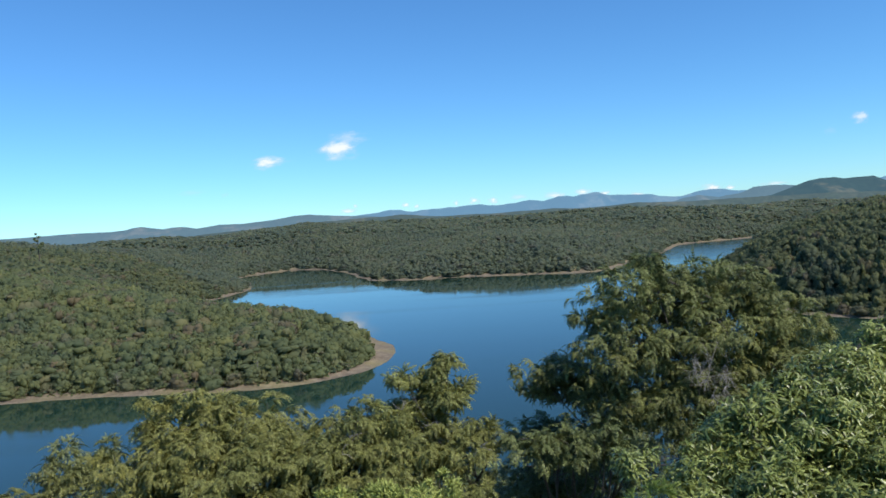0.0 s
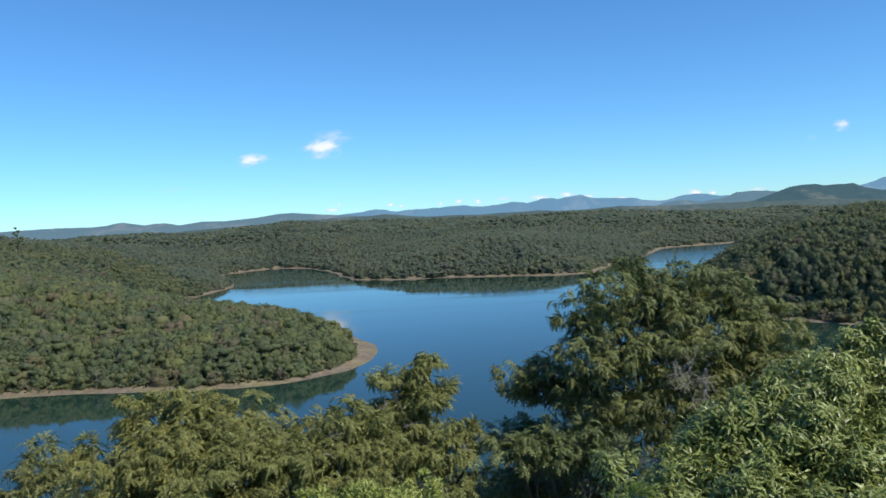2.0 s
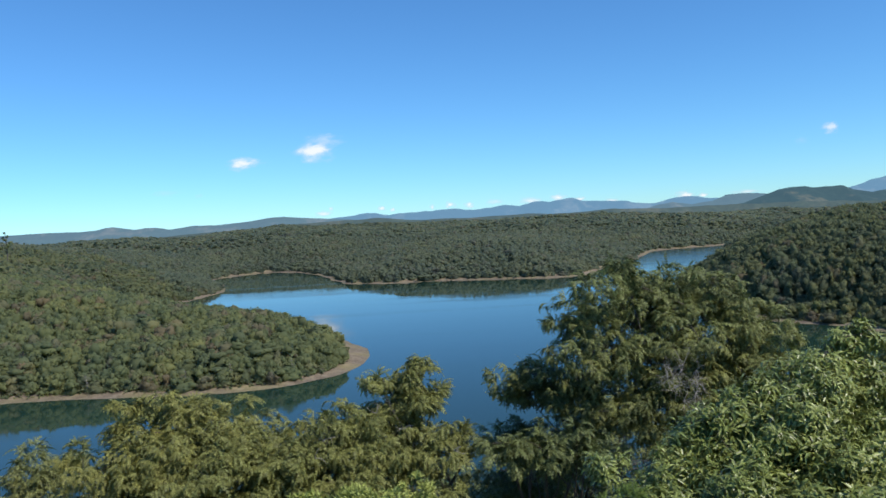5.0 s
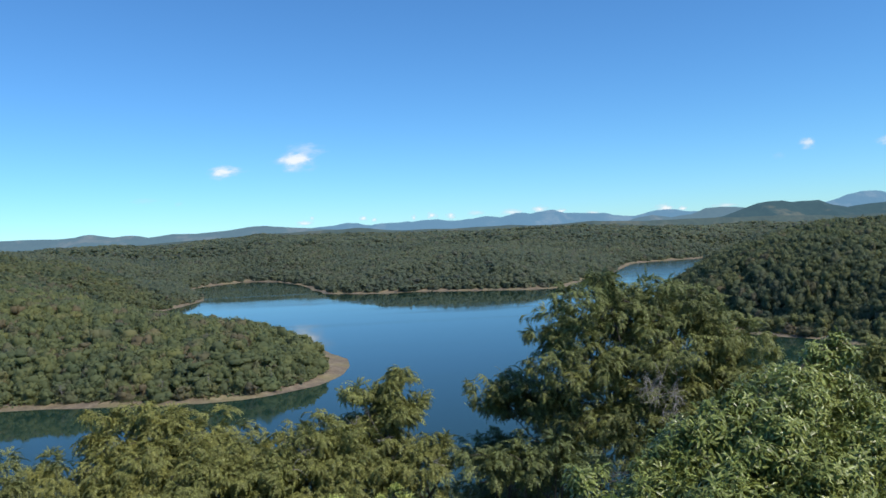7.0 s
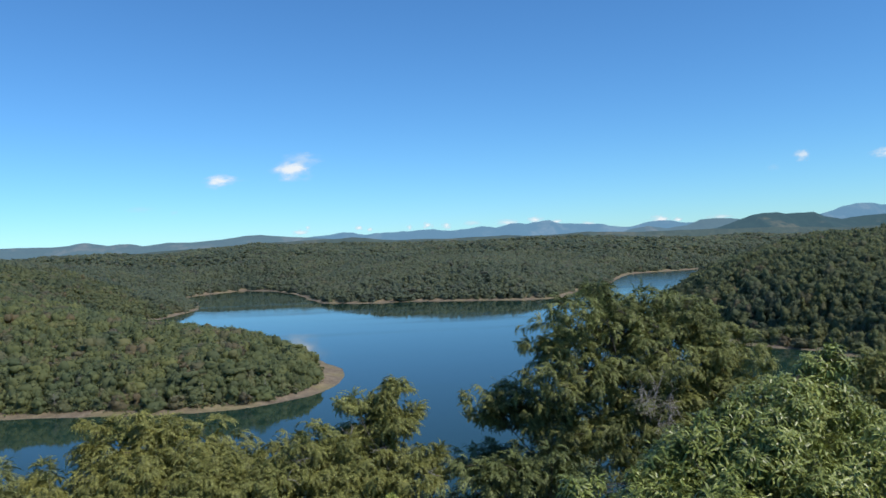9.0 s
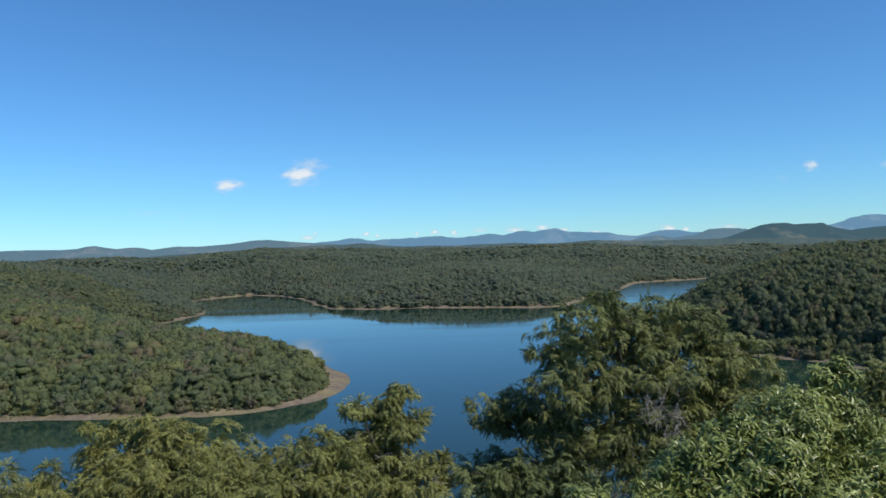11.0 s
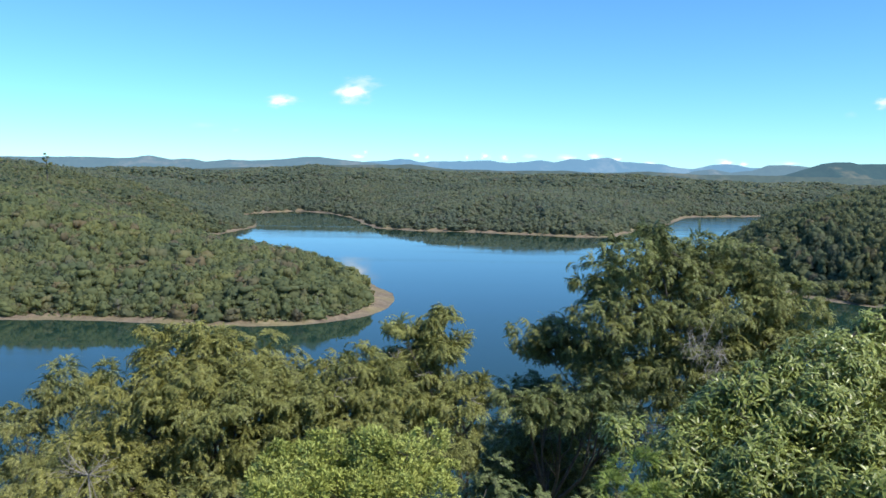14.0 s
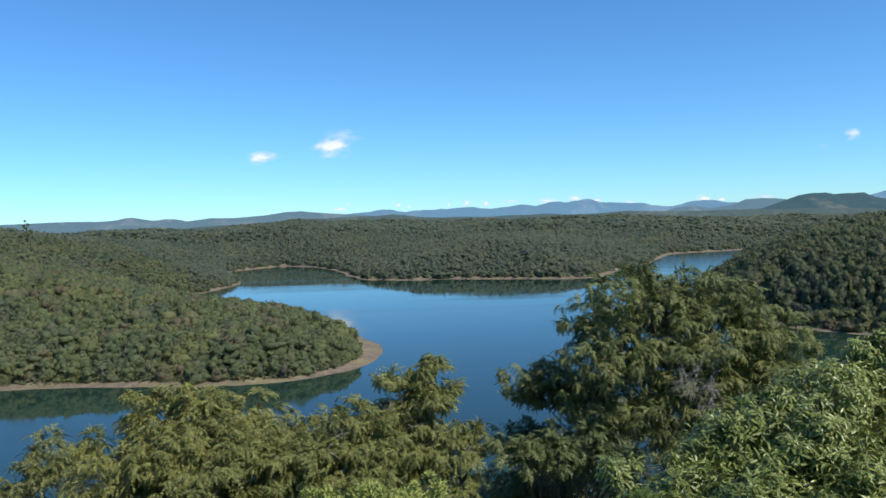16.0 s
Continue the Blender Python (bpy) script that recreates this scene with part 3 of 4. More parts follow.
woods("peninsula_forest", "dense olive-green woodland covering the low peninsula", TREES_NEAR, 270, 560, 4.0, 7.5, 9.2, 11.0, lambda x, y: x < 120, None, 1.02)
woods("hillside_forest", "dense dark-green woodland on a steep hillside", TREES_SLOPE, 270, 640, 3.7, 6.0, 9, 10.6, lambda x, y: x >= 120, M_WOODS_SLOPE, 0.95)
headland = lambda x, y: (x < -120) & (y + 60 * vnoise(x, y, 60, 14) < 790)
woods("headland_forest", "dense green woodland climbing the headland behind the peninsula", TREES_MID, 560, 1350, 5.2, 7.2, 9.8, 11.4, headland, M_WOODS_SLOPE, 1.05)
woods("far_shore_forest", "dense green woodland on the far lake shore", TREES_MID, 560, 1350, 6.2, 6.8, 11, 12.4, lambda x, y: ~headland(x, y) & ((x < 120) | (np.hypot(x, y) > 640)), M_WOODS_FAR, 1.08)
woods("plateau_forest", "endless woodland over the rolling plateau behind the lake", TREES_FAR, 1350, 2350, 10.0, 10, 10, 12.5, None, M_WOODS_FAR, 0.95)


# ---- the trees and shrubs on the slope below the lookout ----
def tube(path, radii, sides=6):
    """Quads of a tapering limb along a path."""
    path, rings = np.asarray(path, float), []
    for i, p in enumerate(path):
        d = unit(path[min(i + 1, len(path) - 1)] - path[max(i - 1, 0)])
        u = unit(np.cross(d, (0.31, 0.95, 0.11)))
        v = np.cross(d, u)
        a = np.linspace(0, 2 * math.pi, sides, endpoint=False)
        rings.append(p + radii[i] * (np.cos(a)[:, None] * u + np.sin(a)[:, None] * v))
    verts = np.concatenate(rings)
    faces = [(i * sides + j, i * sides + (j + 1) % sides, (i + 1) * sides + (j + 1) % sides, (i + 1) * sides + j) for i in range(len(path) - 1) for j in range(sides)]
    return verts, np.array(faces)


def joined(pieces):
    verts, faces, n = [], [], 0
    for v, f in pieces:
        verts.append(v)
        faces.append(f + n)
        n += len(v)
    return np.concatenate(verts), np.concatenate(faces)


def bent(rng, a, b, n=5, sag=0.08):
    a, b = np.asarray(a, float), np.asarray(b, float)
    t = np.linspace(0, 1, n)[:, None]
    off = rng.standard_normal(3) * np.linalg.norm(b - a) * sag
    return a + (b - a) * t + off * np.sin(t * math.pi)


def frond_spray(rng, fronds, pairs, length, leaflet, spread_angle, droop):
    """A tuft along +x: feathery leaves fanning out and hanging over, each with two rows of narrow leaflets. n x 3 x 3."""
    tris = []
    for i in range(fronds):
        yaw = (i / max(fronds - 1, 1) - 0.5) * 2 * spread_angle + rng.uniform(-0.25, 0.25)
        rise = rng.uniform(-0.2, 0.7)
        ln = length * rng.uniform(0.7, 1.2)
        t = np.linspace(0.1, 1, pairs)
        d = np.array([math.cos(yaw), math.sin(yaw), 0])
        side = np.array([-math.sin(yaw), math.cos(yaw), 0])
        arc = np.stack([np.sin(np.minimum(t * droop, 1.5)) / max(droop, 0.3), rise * t * 0.6 - droop * 0.45 * t * t], 1)
        p = np.array([rng.uniform(0, 0.5) * length, 0, 0]) + ln * (arc[:, :1] * d + arc[:, 1:] * np.array([0, 0, 1]))
        along = np.gradient(p, axis=0)
        ll = leaflet * np.sin(math.pi * (0.2 + 0.7 * t))[:, None]
        for s in (-1, 1):
            tip = p + s * side * ll + unit(along) * ll * 0.6 - np.array([0, 0, 1]) * ll * rng.uniform(0.1, 0.4)
            tris.append(np.stack([p - along * 0.45, tip, p + along * 0.45], 1))
    return np.concatenate(tris)


def leaf_blade(length, width, curl):
    """A lanceolate leaf along +x, folded along its midrib and bent down: 4 triangles."""
    a, b, c = np.array((0, 0, 0.0)), np.array((0.45 * length, 0, -0.18 * curl * length)), np.array((length * (1 - 0.2 * curl), 0, -0.75 * curl * length))
    e, w = b + (0, width / 2, 0.18 * width), b + (0, -width / 2, 0.18 * width)
    return np.array([(a, b, e), (b, c, e), (b, a, w), (c, b, w)])


def whorl(rng, leaves, length, width, droop):
    """A rosette of long bowed leaves round a shoot's tip along +x, hanging back like an umbrella; eight triangles a leaf."""
    out = []
    for i in range(leaves):
        ln, w, start, bow = length * rng.uniform(0.75, 1.15), width * rng.uniform(0.4, 0.57), rng.uniform(0.6, 1.4), droop * rng.uniform(0.6, 1.3)
        p = [np.array((-rng.uniform(0, 0.7) * length, 0, 0))]
        for s in (0.15, 0.5, 0.85):
            p.append(p[-1] + ln / 3 * np.array((math.cos(start + bow * s), 0, math.sin(start + bow * s))))
        tris = []
        for side in (-1, 1):
            e = [p[1] + (0.1 * w, side * w, 0.1 * w), p[2] + (0.1 * w, side * w * 0.9, 0.1 * w)]
            tris += [(p[0], p[1], e[0]), (p[1], p[2], e[1]), (p[1], e[1], e[0]), (p[2], p[3], e[1])]
        m = np.array(Matrix.Rotation(i * 2.4 + rng.uniform(-0.3, 0.3), 3, "X"))
        out.append(np.array(tris).reshape(-1, 3) @ m.T)
    return np.concatenate(out).reshape(-1, 3, 3)


def frames(d, up):
    """Turning matrices that lay +x along each way d, with +z near up."""
    y = unit(np.cross(up, d))
    return np.stack([d, y, np.cross(d, y)], 2)


def lay(rng, templates, p, r, scale):
    out = []
    which = rng.integers(0, len(templates), len(p))
    for k, t in enumerate(templates):
        m = which == k
        pts = t.reshape(-1, 3)
        q = np.einsum("nij,vj->nvi", r[m] * scale[m][:, None, None], pts) + p[m][:, None, :]
        out.append(q.reshape(-1, 3, 3))
    return np.concatenate(out)


def clumps(rng, lobes, density, radius):
    """Boughs spread over the lobes (x, y, z, rx, rz) of a crown: centres, outward ways, radii, and whose lobe."""
    cs, ds, own = [], [], []
    for i, (x, y, z, rx, rz) in enumerate(lobes):
        n = max(3, int(density * rx * (rx + rz)))
        d = unit(rng.standard_normal((n, 3)) + (0, 0, 0.3))
        depth = np.where(rng.uniform(0, 1, (n, 1)) < 0.25, rng.uniform(0.2, 0.7, (n, 1)), rng.uniform(0.72, 1.0, (n, 1)))
        cs.append(np.array((x, y, z)) + d * (rx, rx, rz) * depth)
        ds.append(d)
        own.append(np.full(n, i))
    cs, own = np.concatenate(cs), np.concatenate(own)
    wide = np.array([l[3] for l in lobes])
    return cs, np.concatenate(ds), radius * rng.uniform(0.65, 1.35, len(cs)) * np.clip(wide / np.median(wide), 0.3, 1.15)[own], own


def plant(name, label, category, group, root, lobes, templates, leaf_mat, seed, density, radius, count, way, fork=0.45, girth=0.11, flat=0.55, scale=(0.75, 1.2), single=0, inner=0):
    """A tree or shrub: trunk, a limb to each lobe of its crown with twigs to the boughs, and the crown of leaf tufts.
    way: how far the tufts point out, up (or down) and at random. single: that many leaves are parts of their own.
    inner: coarser tufts inside each lobe, which close the crown."""
    g = np.random.default_rng(seed)
    x, y = root
    z0 = float(land(np.array([x]), np.array([y]))[0][0])
    thing = new(name)
    thing.location = (x, y, z0)
    tagged(thing, label, category, group)
    o = np.array((x, y, z0))
    lob = np.array(lobes, float)
    c = lob[:, :3].mean(0)
    split = o + (c - o) * fork
    trunk = bent(g, o - (0, 0, 0.3), split, 6, 0.05)
    v, f = tube(trunk, np.linspace(girth, girth * 0.62, 6), 9)
    part("trunk", mesh_from("trunk", v - o, f, M_BARK, True), thing)
    cs, ds, rs, own = clumps(g, lobes, density, radius)
    for i, (lx, ly, lz, rx, rz) in enumerate(lobes):
        path = bent(g, split, (lx, ly, lz + 0.3 * rz), 6, 0.14)
        v, f = tube(path, np.linspace(girth * 0.42, girth * 0.1, 6), 6)
        limb = part("limb", mesh_from("limb", v - o, f, M_BARK, True), thing)
        v, f = joined([tube(bent(g, path[g.integers(2, 6)], p, 4, 0.08), np.linspace(girth * 0.14, girth * 0.04, 4), 4) for p in cs[own == i]])
        part("twig_spray", mesh_from("twig_spray", v - o, f, M_BARK, True), limb)
    k = np.repeat(np.arange(len(cs)), count)
    e = unit(g.standard_normal((len(k), 3)) + 0.7 * ds[k] + (0, 0, 0.35))
    ps = cs[k] + e * rs[k][:, None] * (1, 1, flat) * g.uniform(0.35, 1.0, (len(k), 1))
    out, rise, loose = way
    d = unit(out * e * (1, 1, 0.5) + 0.4 * ds[k] * (1, 1, 0.3) + (0, 0, rise) + loose * g.standard_normal((len(k), 3)))
    r = frames(d, unit(0.6 * e + (0, 0, 0.7) + 0.45 * g.standard_normal(e.shape)))
    size = g.uniform(*scale, len(k))
    if single:
        each = len(templates[0]) // 8
        near = np.argsort(ps[:, 1] - 0.4 * ps[:, 2])[:single // each]
        blades = [[soup("leaf", t[8 * q:8 * q + 8], leaf_mat) for q in range(each)] for t in templates]
        for j, n in enumerate(near):
            m = Matrix.Translation(ps[n] - o) @ Matrix(r[n].tolist()).to_4x4() @ Matrix.Scale(size[n], 4)
            for blade in blades[j % len(blades)]:
                part("leaf", blade, thing).matrix_local = m
        keep = np.ones(len(k), bool)
        keep[near] = False
        ps, r, size = ps[keep], r[keep], size[keep]
    leaves = lay(g, templates, ps, r, size)
    if inner:
        k = np.repeat(np.arange(len(lob)), inner)
        q = lob[k, :3] + unit(g.standard_normal((len(k), 3))) * lob[k][:, [3, 3, 4]] * g.uniform(0.1, 0.75, (len(k), 1))
        d = unit(g.standard_normal((len(k), 3)) * (1, 1, 0.5) - (0, 0, 0.2))
        leaves = np.concatenate([leaves, lay(g, INNER_SPRAYS, q, frames(d, unit((0, 0, 1) + 0.5 * g.standard_normal(d.shape))), g.uniform(0.8, 1.2, len(k)))])
    part("crown", soup("crown", leaves - o, leaf_mat), thing)
    return thing


# ---- scrub along the waterline and single trees that stand out at the wood's edge ----
def scrub():
    g = np.random.default_rng(17)
    x, y = g.uniform(-260, 330, 60000), g.uniform(280, 480, 60000)
    z, d = land(x, y)
    tip = 7.5 * np.exp(-((x + 34) ** 2 + (y - 352) ** 2) / 35 ** 2)
    m = (d > 4.5 + 2 * vnoise(x, y, 12, 12) + tip) & (d < 10 + tip)
    x, y, z, d = (v[m][:1900] for v in (x, y, z, d))
    h = g.uniform(0.8, 1.6, len(x)) * (0.5 + step(4, 9, d) * 1.2)
    tufts = [crown(g, 2, 16, 0.2, 0) for _ in range(5)]
    ob = grove("shore_scrub", scatter(g, tufts, x, y, z - 0.35 * h, h * g.uniform(1.3, 2.0, len(x)), h * 1.5), M_WOODS)
    tagged(ob, "low green scrub along the upper edge of the shore", "scrub", kind="stuff")


scrub()


def shore_tree(seed, height, width):
    """A single tree: short trunk, two limbs, a crown of lumps and leaf tufts, its foot at the origin."""
    g = np.random.default_rng(seed)
    thing = new("shore_tree")
    tagged(thing, "small round-crowned green tree at the edge of the wood", "tree", "trees along the lake shore")
    v, f = tube([(0, 0, -0.5), (0.1, 0, height * 0.25), (0.0, 0.1, height * 0.55)], [0.2, 0.15, 0.07], 6)
    part("trunk", mesh_from("trunk", v, f, M_BARK, True), thing)
    for s in (-1, 1):
        v, f = tube([(0.05, 0, height * 0.28), (s * width * 0.16, 0.2 * s, height * 0.45), (s * width * 0.26, 0.3 * s, height * 0.6)], [0.09, 0.07, 0.03], 5)
        part("limb", mesh_from("limb", v, f, M_BARK, True), thing)
    v, f, s = crown(g, 7, 220, 0.05, 1, 0.85)
    part("crown", tinted(mesh_from("crown", v * (width, width, height), f, M_WOODS, s), g.uniform(0.3, 0.85)), thing)
    return thing


def edge_trees():
    g = np.random.default_rng(23)
    kinds = [shore_tree(40 + k, 7.0 + k % 3, 5.0 + 0.5 * (k % 4)) for k in range(6)]
    x, y = g.uniform(-230, 300, 30000), g.uniform(285, 470, 30000)
    z, d = land(x, y)
    tip = 7.5 * np.exp(-((x + 34) ** 2 + (y - 352) ** 2) / 35 ** 2)
    m = (d > 7.5 + tip) & (d < 13 + tip)
    spots = []
    for a, b, c in zip(x[m], y[m], z[m]):
        if len(spots) < 150 and all((a - q[0]) ** 2 + (b - q[1]) ** 2 > 20 for q in spots):
            spots.append((a, b, c))
    for i, (a, b, c) in enumerate(spots):
        ob = kinds[i] if i < 6 else copy_thing(kinds[i % 6], Matrix())
        s = g.uniform(0.75, 1.15)
        ob.scale = (s, s, s * g.uniform(0.9, 1.15))
        ob.location, ob.rotation_euler = (a, b, c), (0, 0, g.uniform(0, 6.28))


edge_trees()
BIG_LOBES = [(5.11, 20, 58.45, 0.28, 0.3), (6.28, 20.4, 57.9, 0.75, 0.51), (7.58, 20.2, 57.59, 0.77, 0.51), (3.55, 19.4, 57.25, 0.46, 0.57), (2.14, 20.2, 55.45, 0.48, 0.36), (5.25, 20, 58.0, 0.4, 0.45), (4.16, 19.6, 57.54, 0.87, 0.72), (6.06, 20.6, 57.26, 1.14, 0.91), (3.98, 19.3, 56.49, 0.92, 0.78), (2.6, 20.3, 55.62, 0.9, 0.57), (3.6, 20.4, 55.28, 0.9, 0.55), (5.58, 20.4, 55.9, 1.2, 0.9), (4.95, 19, 54.88, 1.12, 0.7), (6.32, 18.8, 54.64, 1.25, 0.83), (6.59, 19.4, 56.84, 1.14, 0.57), (5.79, 19, 55.39, 0.84, 0.56)]
SIDE_LOBES = [(8.35, 19.8, 56.62, 1.02, 0.87), (8.52, 19.4, 55.66, 0.79, 0.86), (7.84, 19.2, 56.07, 0.99, 0.64), (7.13, 19.6, 55.77, 1.15, 0.87)]
RIGHT_LOBES = [(11.88, 19.4, 56.16, 0.3, 0.22), (12.47, 19.6, 56.33, 0.35, 0.26), (12.04, 19.2, 55.75, 0.5, 0.38), (12.99, 19.5, 55.57, 0.8, 0.60), (11.81, 19, 55.15, 0.5, 0.38), (12.62, 19, 54.81, 0.9, 0.68)]
LEFT_LOBES = [(-6.73, 18, 55.97, 0.73, 0.6), (-5.86, 18.4, 55.6, 0.95, 0.68), (-7.09, 17.6, 54.98, 1.17, 0.71), (-4.89, 17.8, 54.79, 1.18, 0.79), (-5.85, 17, 54.36, 1.38, 0.75), (-7.36, 16.6, 54.11, 1.1, 0.73), (-4.67, 18.6, 55.27, 0.82, 0.55), (-7.99, 16, 53.44, 1.06, 0.71), (-7.1, 18.5, 52.57, 1.5, 0.82), (-4.85, 16.6, 53.72, 1.1, 0.73), (-6.9, 15.4, 53.07, 1.36, 0.68), (-6.01, 18.5, 51.67, 1.5, 0.82), (-6.01, 17.6, 55.32, 1.43, 0.44), (-5.44, 17, 54.89, 1.5, 0.43)]
FAR_LEFT_LOBES = [(-10.71, 20, 53.99, 1.1, 0.66), (-9.76, 20.4, 54.03, 0.75, 0.53), (-10.74, 19, 53.25, 0.98, 0.84), (-9.54, 18.6, 52.96, 1.23, 0.82), (-10.28, 17.6, 52.5, 1.17, 0.78)]
MID_LOBES = [(-0.72, 18.3, 55.95, 0.24, 0.2), (-1.1, 18.2, 55.5, 0.36, 0.28), (-0.62, 18.2, 55.68, 0.3, 0.24), (-0.22, 18.6, 56.52, 0.17, 0.14), (-0.58, 18.5, 56.36, 0.2, 0.16), (-1.28, 18.5, 56.23, 0.2, 0.16), (-0.02, 18.6, 55.82, 0.17, 0.14), (-0.38, 18.4, 55.72, 0.28, 0.22), (-0.64, 18.1, 55.36, 0.48, 0.38), (-1.61, 18.0, 55.31, 0.5, 0.40), (0.00, 18.0, 54.94, 0.5, 0.40), (0.53, 18.2, 54.71, 0.32, 0.26), (-2.49, 18, 55.15, 1.06, 0.66), (-3.5, 18.6, 55.0, 0.5, 0.4), (-1.78, 17.6, 54.44, 1.17, 0.71), (-0.19, 17.8, 54.1, 0.85, 0.7), (-3.18, 17.2, 54.3, 1.01, 0.7), (-3.84, 16.6, 53.85, 1.1, 0.61), (-1.09, 17, 53.7, 1.25, 0.69), (-2.47, 17.8, 54.79, 1.44, 0.45), (-1.41, 18, 54.73, 1.19, 0.45), (-3.69, 17.2, 54.63, 1.14, 0.43)]
DARK_LOBES = [(1.61, 17.6, 54.64, 0.58, 0.39), (2.38, 17.4, 54.47, 0.77, 0.44), (3.36, 17.7, 54.61, 0.65, 0.44), (1.97, 21.6, 53.68, 0.8, 0.64), (2.85, 21.4, 53.32, 0.95, 0.71), (1.76, 23, 52.01, 1.02, 0.93), (3.08, 23, 51.66, 1.27, 1.0), (4.17, 21.6, 53.84, 0.8, 0.72), (4.64, 23, 52.0, 1.02, 1.02), (1.57, 24, 50.34, 1.23, 0.9), (3.78, 24, 49.97, 1.55, 0.88)]
BUSH_LOBES = [(4.51, 8.5, 57.84, 0.31, 0.31), (4.6, 8.6, 58.43, 0.15, 0.19), (4.37, 8.5, 58.2, 0.15, 0.16), (4.91, 8.5, 58.41, 0.18, 0.21), (3.5, 8.3, 57.89, 0.16, 0.16), (2.85, 8.1, 57.68, 0.16, 0.14), (3.77, 6.8, 57.16, 0.55, 0.4), (4.74, 8.6, 58.14, 0.28, 0.32), (4.14, 8.4, 57.86, 0.43, 0.37), (3.37, 8.2, 57.73, 0.36, 0.3), (4.79, 8.4, 57.67, 0.43, 0.43), (2.82, 8, 57.53, 0.35, 0.27), (3.64, 7.8, 57.47, 0.63, 0.46), (2.34, 7.8, 57.29, 0.29, 0.26), (2.91, 7.4, 57.2, 0.6, 0.44), (3.92, 7.4, 57.2, 0.65, 0.49), (1.77, 8, 57.22, 0.22, 0.22), (2.24, 7.4, 56.91, 0.38, 0.33), (4.83, 7.8, 57.29, 0.46, 0.69)]
SHRUB_LOBES = [(-1.7, 7.1, 57.23, 0.16, 0.16), (-1.79, 6.9, 57.06, 0.2, 0.2), (-1.41, 7, 57.16, 0.26, 0.23), (-1.47, 7.3, 57.29, 0.16, 0.13), (-1.12, 7.2, 57.25, 0.24, 0.19), (-0.72, 7.1, 57.31, 0.24, 0.21), (-0.45, 7, 57.27, 0.26, 0.23), (-0.27, 7.3, 57.38, 0.15, 0.16), (-0.14, 7.1, 57.12, 0.16, 0.21), (-0.94, 6.7, 57.09, 0.44, 0.25), (-0.42, 6.6, 57.08, 0.44, 0.24), (-1.42, 6.5, 57.02, 0.43, 0.24)]
FERN_LOBES = [(1.74, 7.2, 57.1, 0.17, 0.16), (1.53, 7, 56.96, 0.21, 0.15), (1.88, 6.9, 56.95, 0.23, 0.15)]
BARE_SPOT = (5.69, 17.2, 56.15)
LONE_SPOT = (-335.65, 620)
LONE_TOP = 71.27

rng = np.random.default_rng(9)
SPRAYS = [frond_spray(rng, 5, 6, 0.3, 0.052, 1.1, 1.35) for _ in range(6)]
INNER_SPRAYS = [frond_spray(rng, 6, 5, 0.34, 0.085, 1.5, 1.0) for _ in range(4)]
COARSE_SPRAYS = [frond_spray(rng, 5, 4, 0.42, 0.1, 1.5, 1.3) for _ in range(6)]
WHORLS = [whorl(rng, 6, 0.155, 0.025, 1.9) for _ in range(6)]
SMALL_LEAVES = [leaf_blade(0.06, 0.021, c) for c in (0.1, 0.3, 0.5)]
FERNS = [frond_spray(rng, 5, 9, 0.13, 0.02, 1.2, 0.8) for _ in range(4)]
HANG = (0.9, -0.3, 0.2)

big_tree = plant("feathery_tree", "tall spreading tree with olive feathery leaves and dark hollows", "tree", "feathery trees on the slope", (8.4, 21), BIG_LOBES, SPRAYS, M_OLIVE, 31, 10, 0.44, 16, HANG, girth=0.09, flat=0.45, inner=22)
plant("feathery_tree", "small yellow-olive feathery tree leaning on a taller one", "tree", "feathery trees on the slope", (9.0, 20.4), SIDE_LOBES, SPRAYS, M_FEATHER, 39, 10, 0.42, 16, HANG, girth=0.07, flat=0.45, inner=22)
plant("feathery_tree", "olive feathery tree low on the slope behind the glossy bush", "tree", "feathery trees on the slope", (11.6, 20.4), RIGHT_LOBES, SPRAYS, M_OLIVE, 42, 9, 0.4, 14, HANG, girth=0.07, flat=0.45, inner=14)
plant("feathery_tree", "broad tree with drooping olive-yellow feathery leaves", "tree", "feathery trees on the slope", (-5.4, 18.5), LEFT_LOBES, SPRAYS, M_FEATHER, 32, 7, 0.5, 17, HANG, girth=0.13, flat=0.4, inner=15)
plant("feathery_tree", "thin-crowned tree with pale olive feathery leaves", "tree", "feathery trees on the slope", (-9.2, 20), FAR_LEFT_LOBES, SPRAYS, M_DULL, 33, 7, 0.34, 15, HANG, girth=0.09, inner=12)
loose_tree = plant("feathery_tree", "loose olive feathery tree with one tall leafy sprig", "tree", "feathery trees on the slope", (-1.6, 18.8), MID_LOBES, SPRAYS, M_FEATHER, 34, 8.5, 0.46, 16, HANG, girth=0.12, flat=0.42, inner=8)
plant("feathery_tree", "shaded dull-green feathery tree over a dark hollow", "tree", "feathery trees on the slope", (2.6, 21.6), DARK_LOBES, SPRAYS, M_SHADED, 35, 8, 0.42, 15, HANG, girth=0.12, inner=20)
plant("leafy_bush", "dense bush with long glossy drooping green leaves", "bush", "", (3.9, 8.0), BUSH_LOBES, WHORLS, M_GLOSSY, 36, 80, 0.2, 11, (0.45, 0.75, 0.28), girth=0.035, flat=0.8, single=300)
plant("yellow_shrub", "bright yellow-green shrub with small dense leaves", "shrub", "", (-0.8, 7.0), SHRUB_LOBES, SMALL_LEAVES, M_YELLOW, 37, 200, 0.10, 68, (0.5, 0.45, 0.45), girth=0.03, flat=0.9)
plant("fern_shrub", "bright-green ferny shrub beside the glossy bush", "shrub", "", (1.7, 7.2), FERN_LOBES, FERNS, M_FERN, 38, 60, 0.12, 10, (0.9, 0.0, 0.2), girth=0.02, flat=0.6)


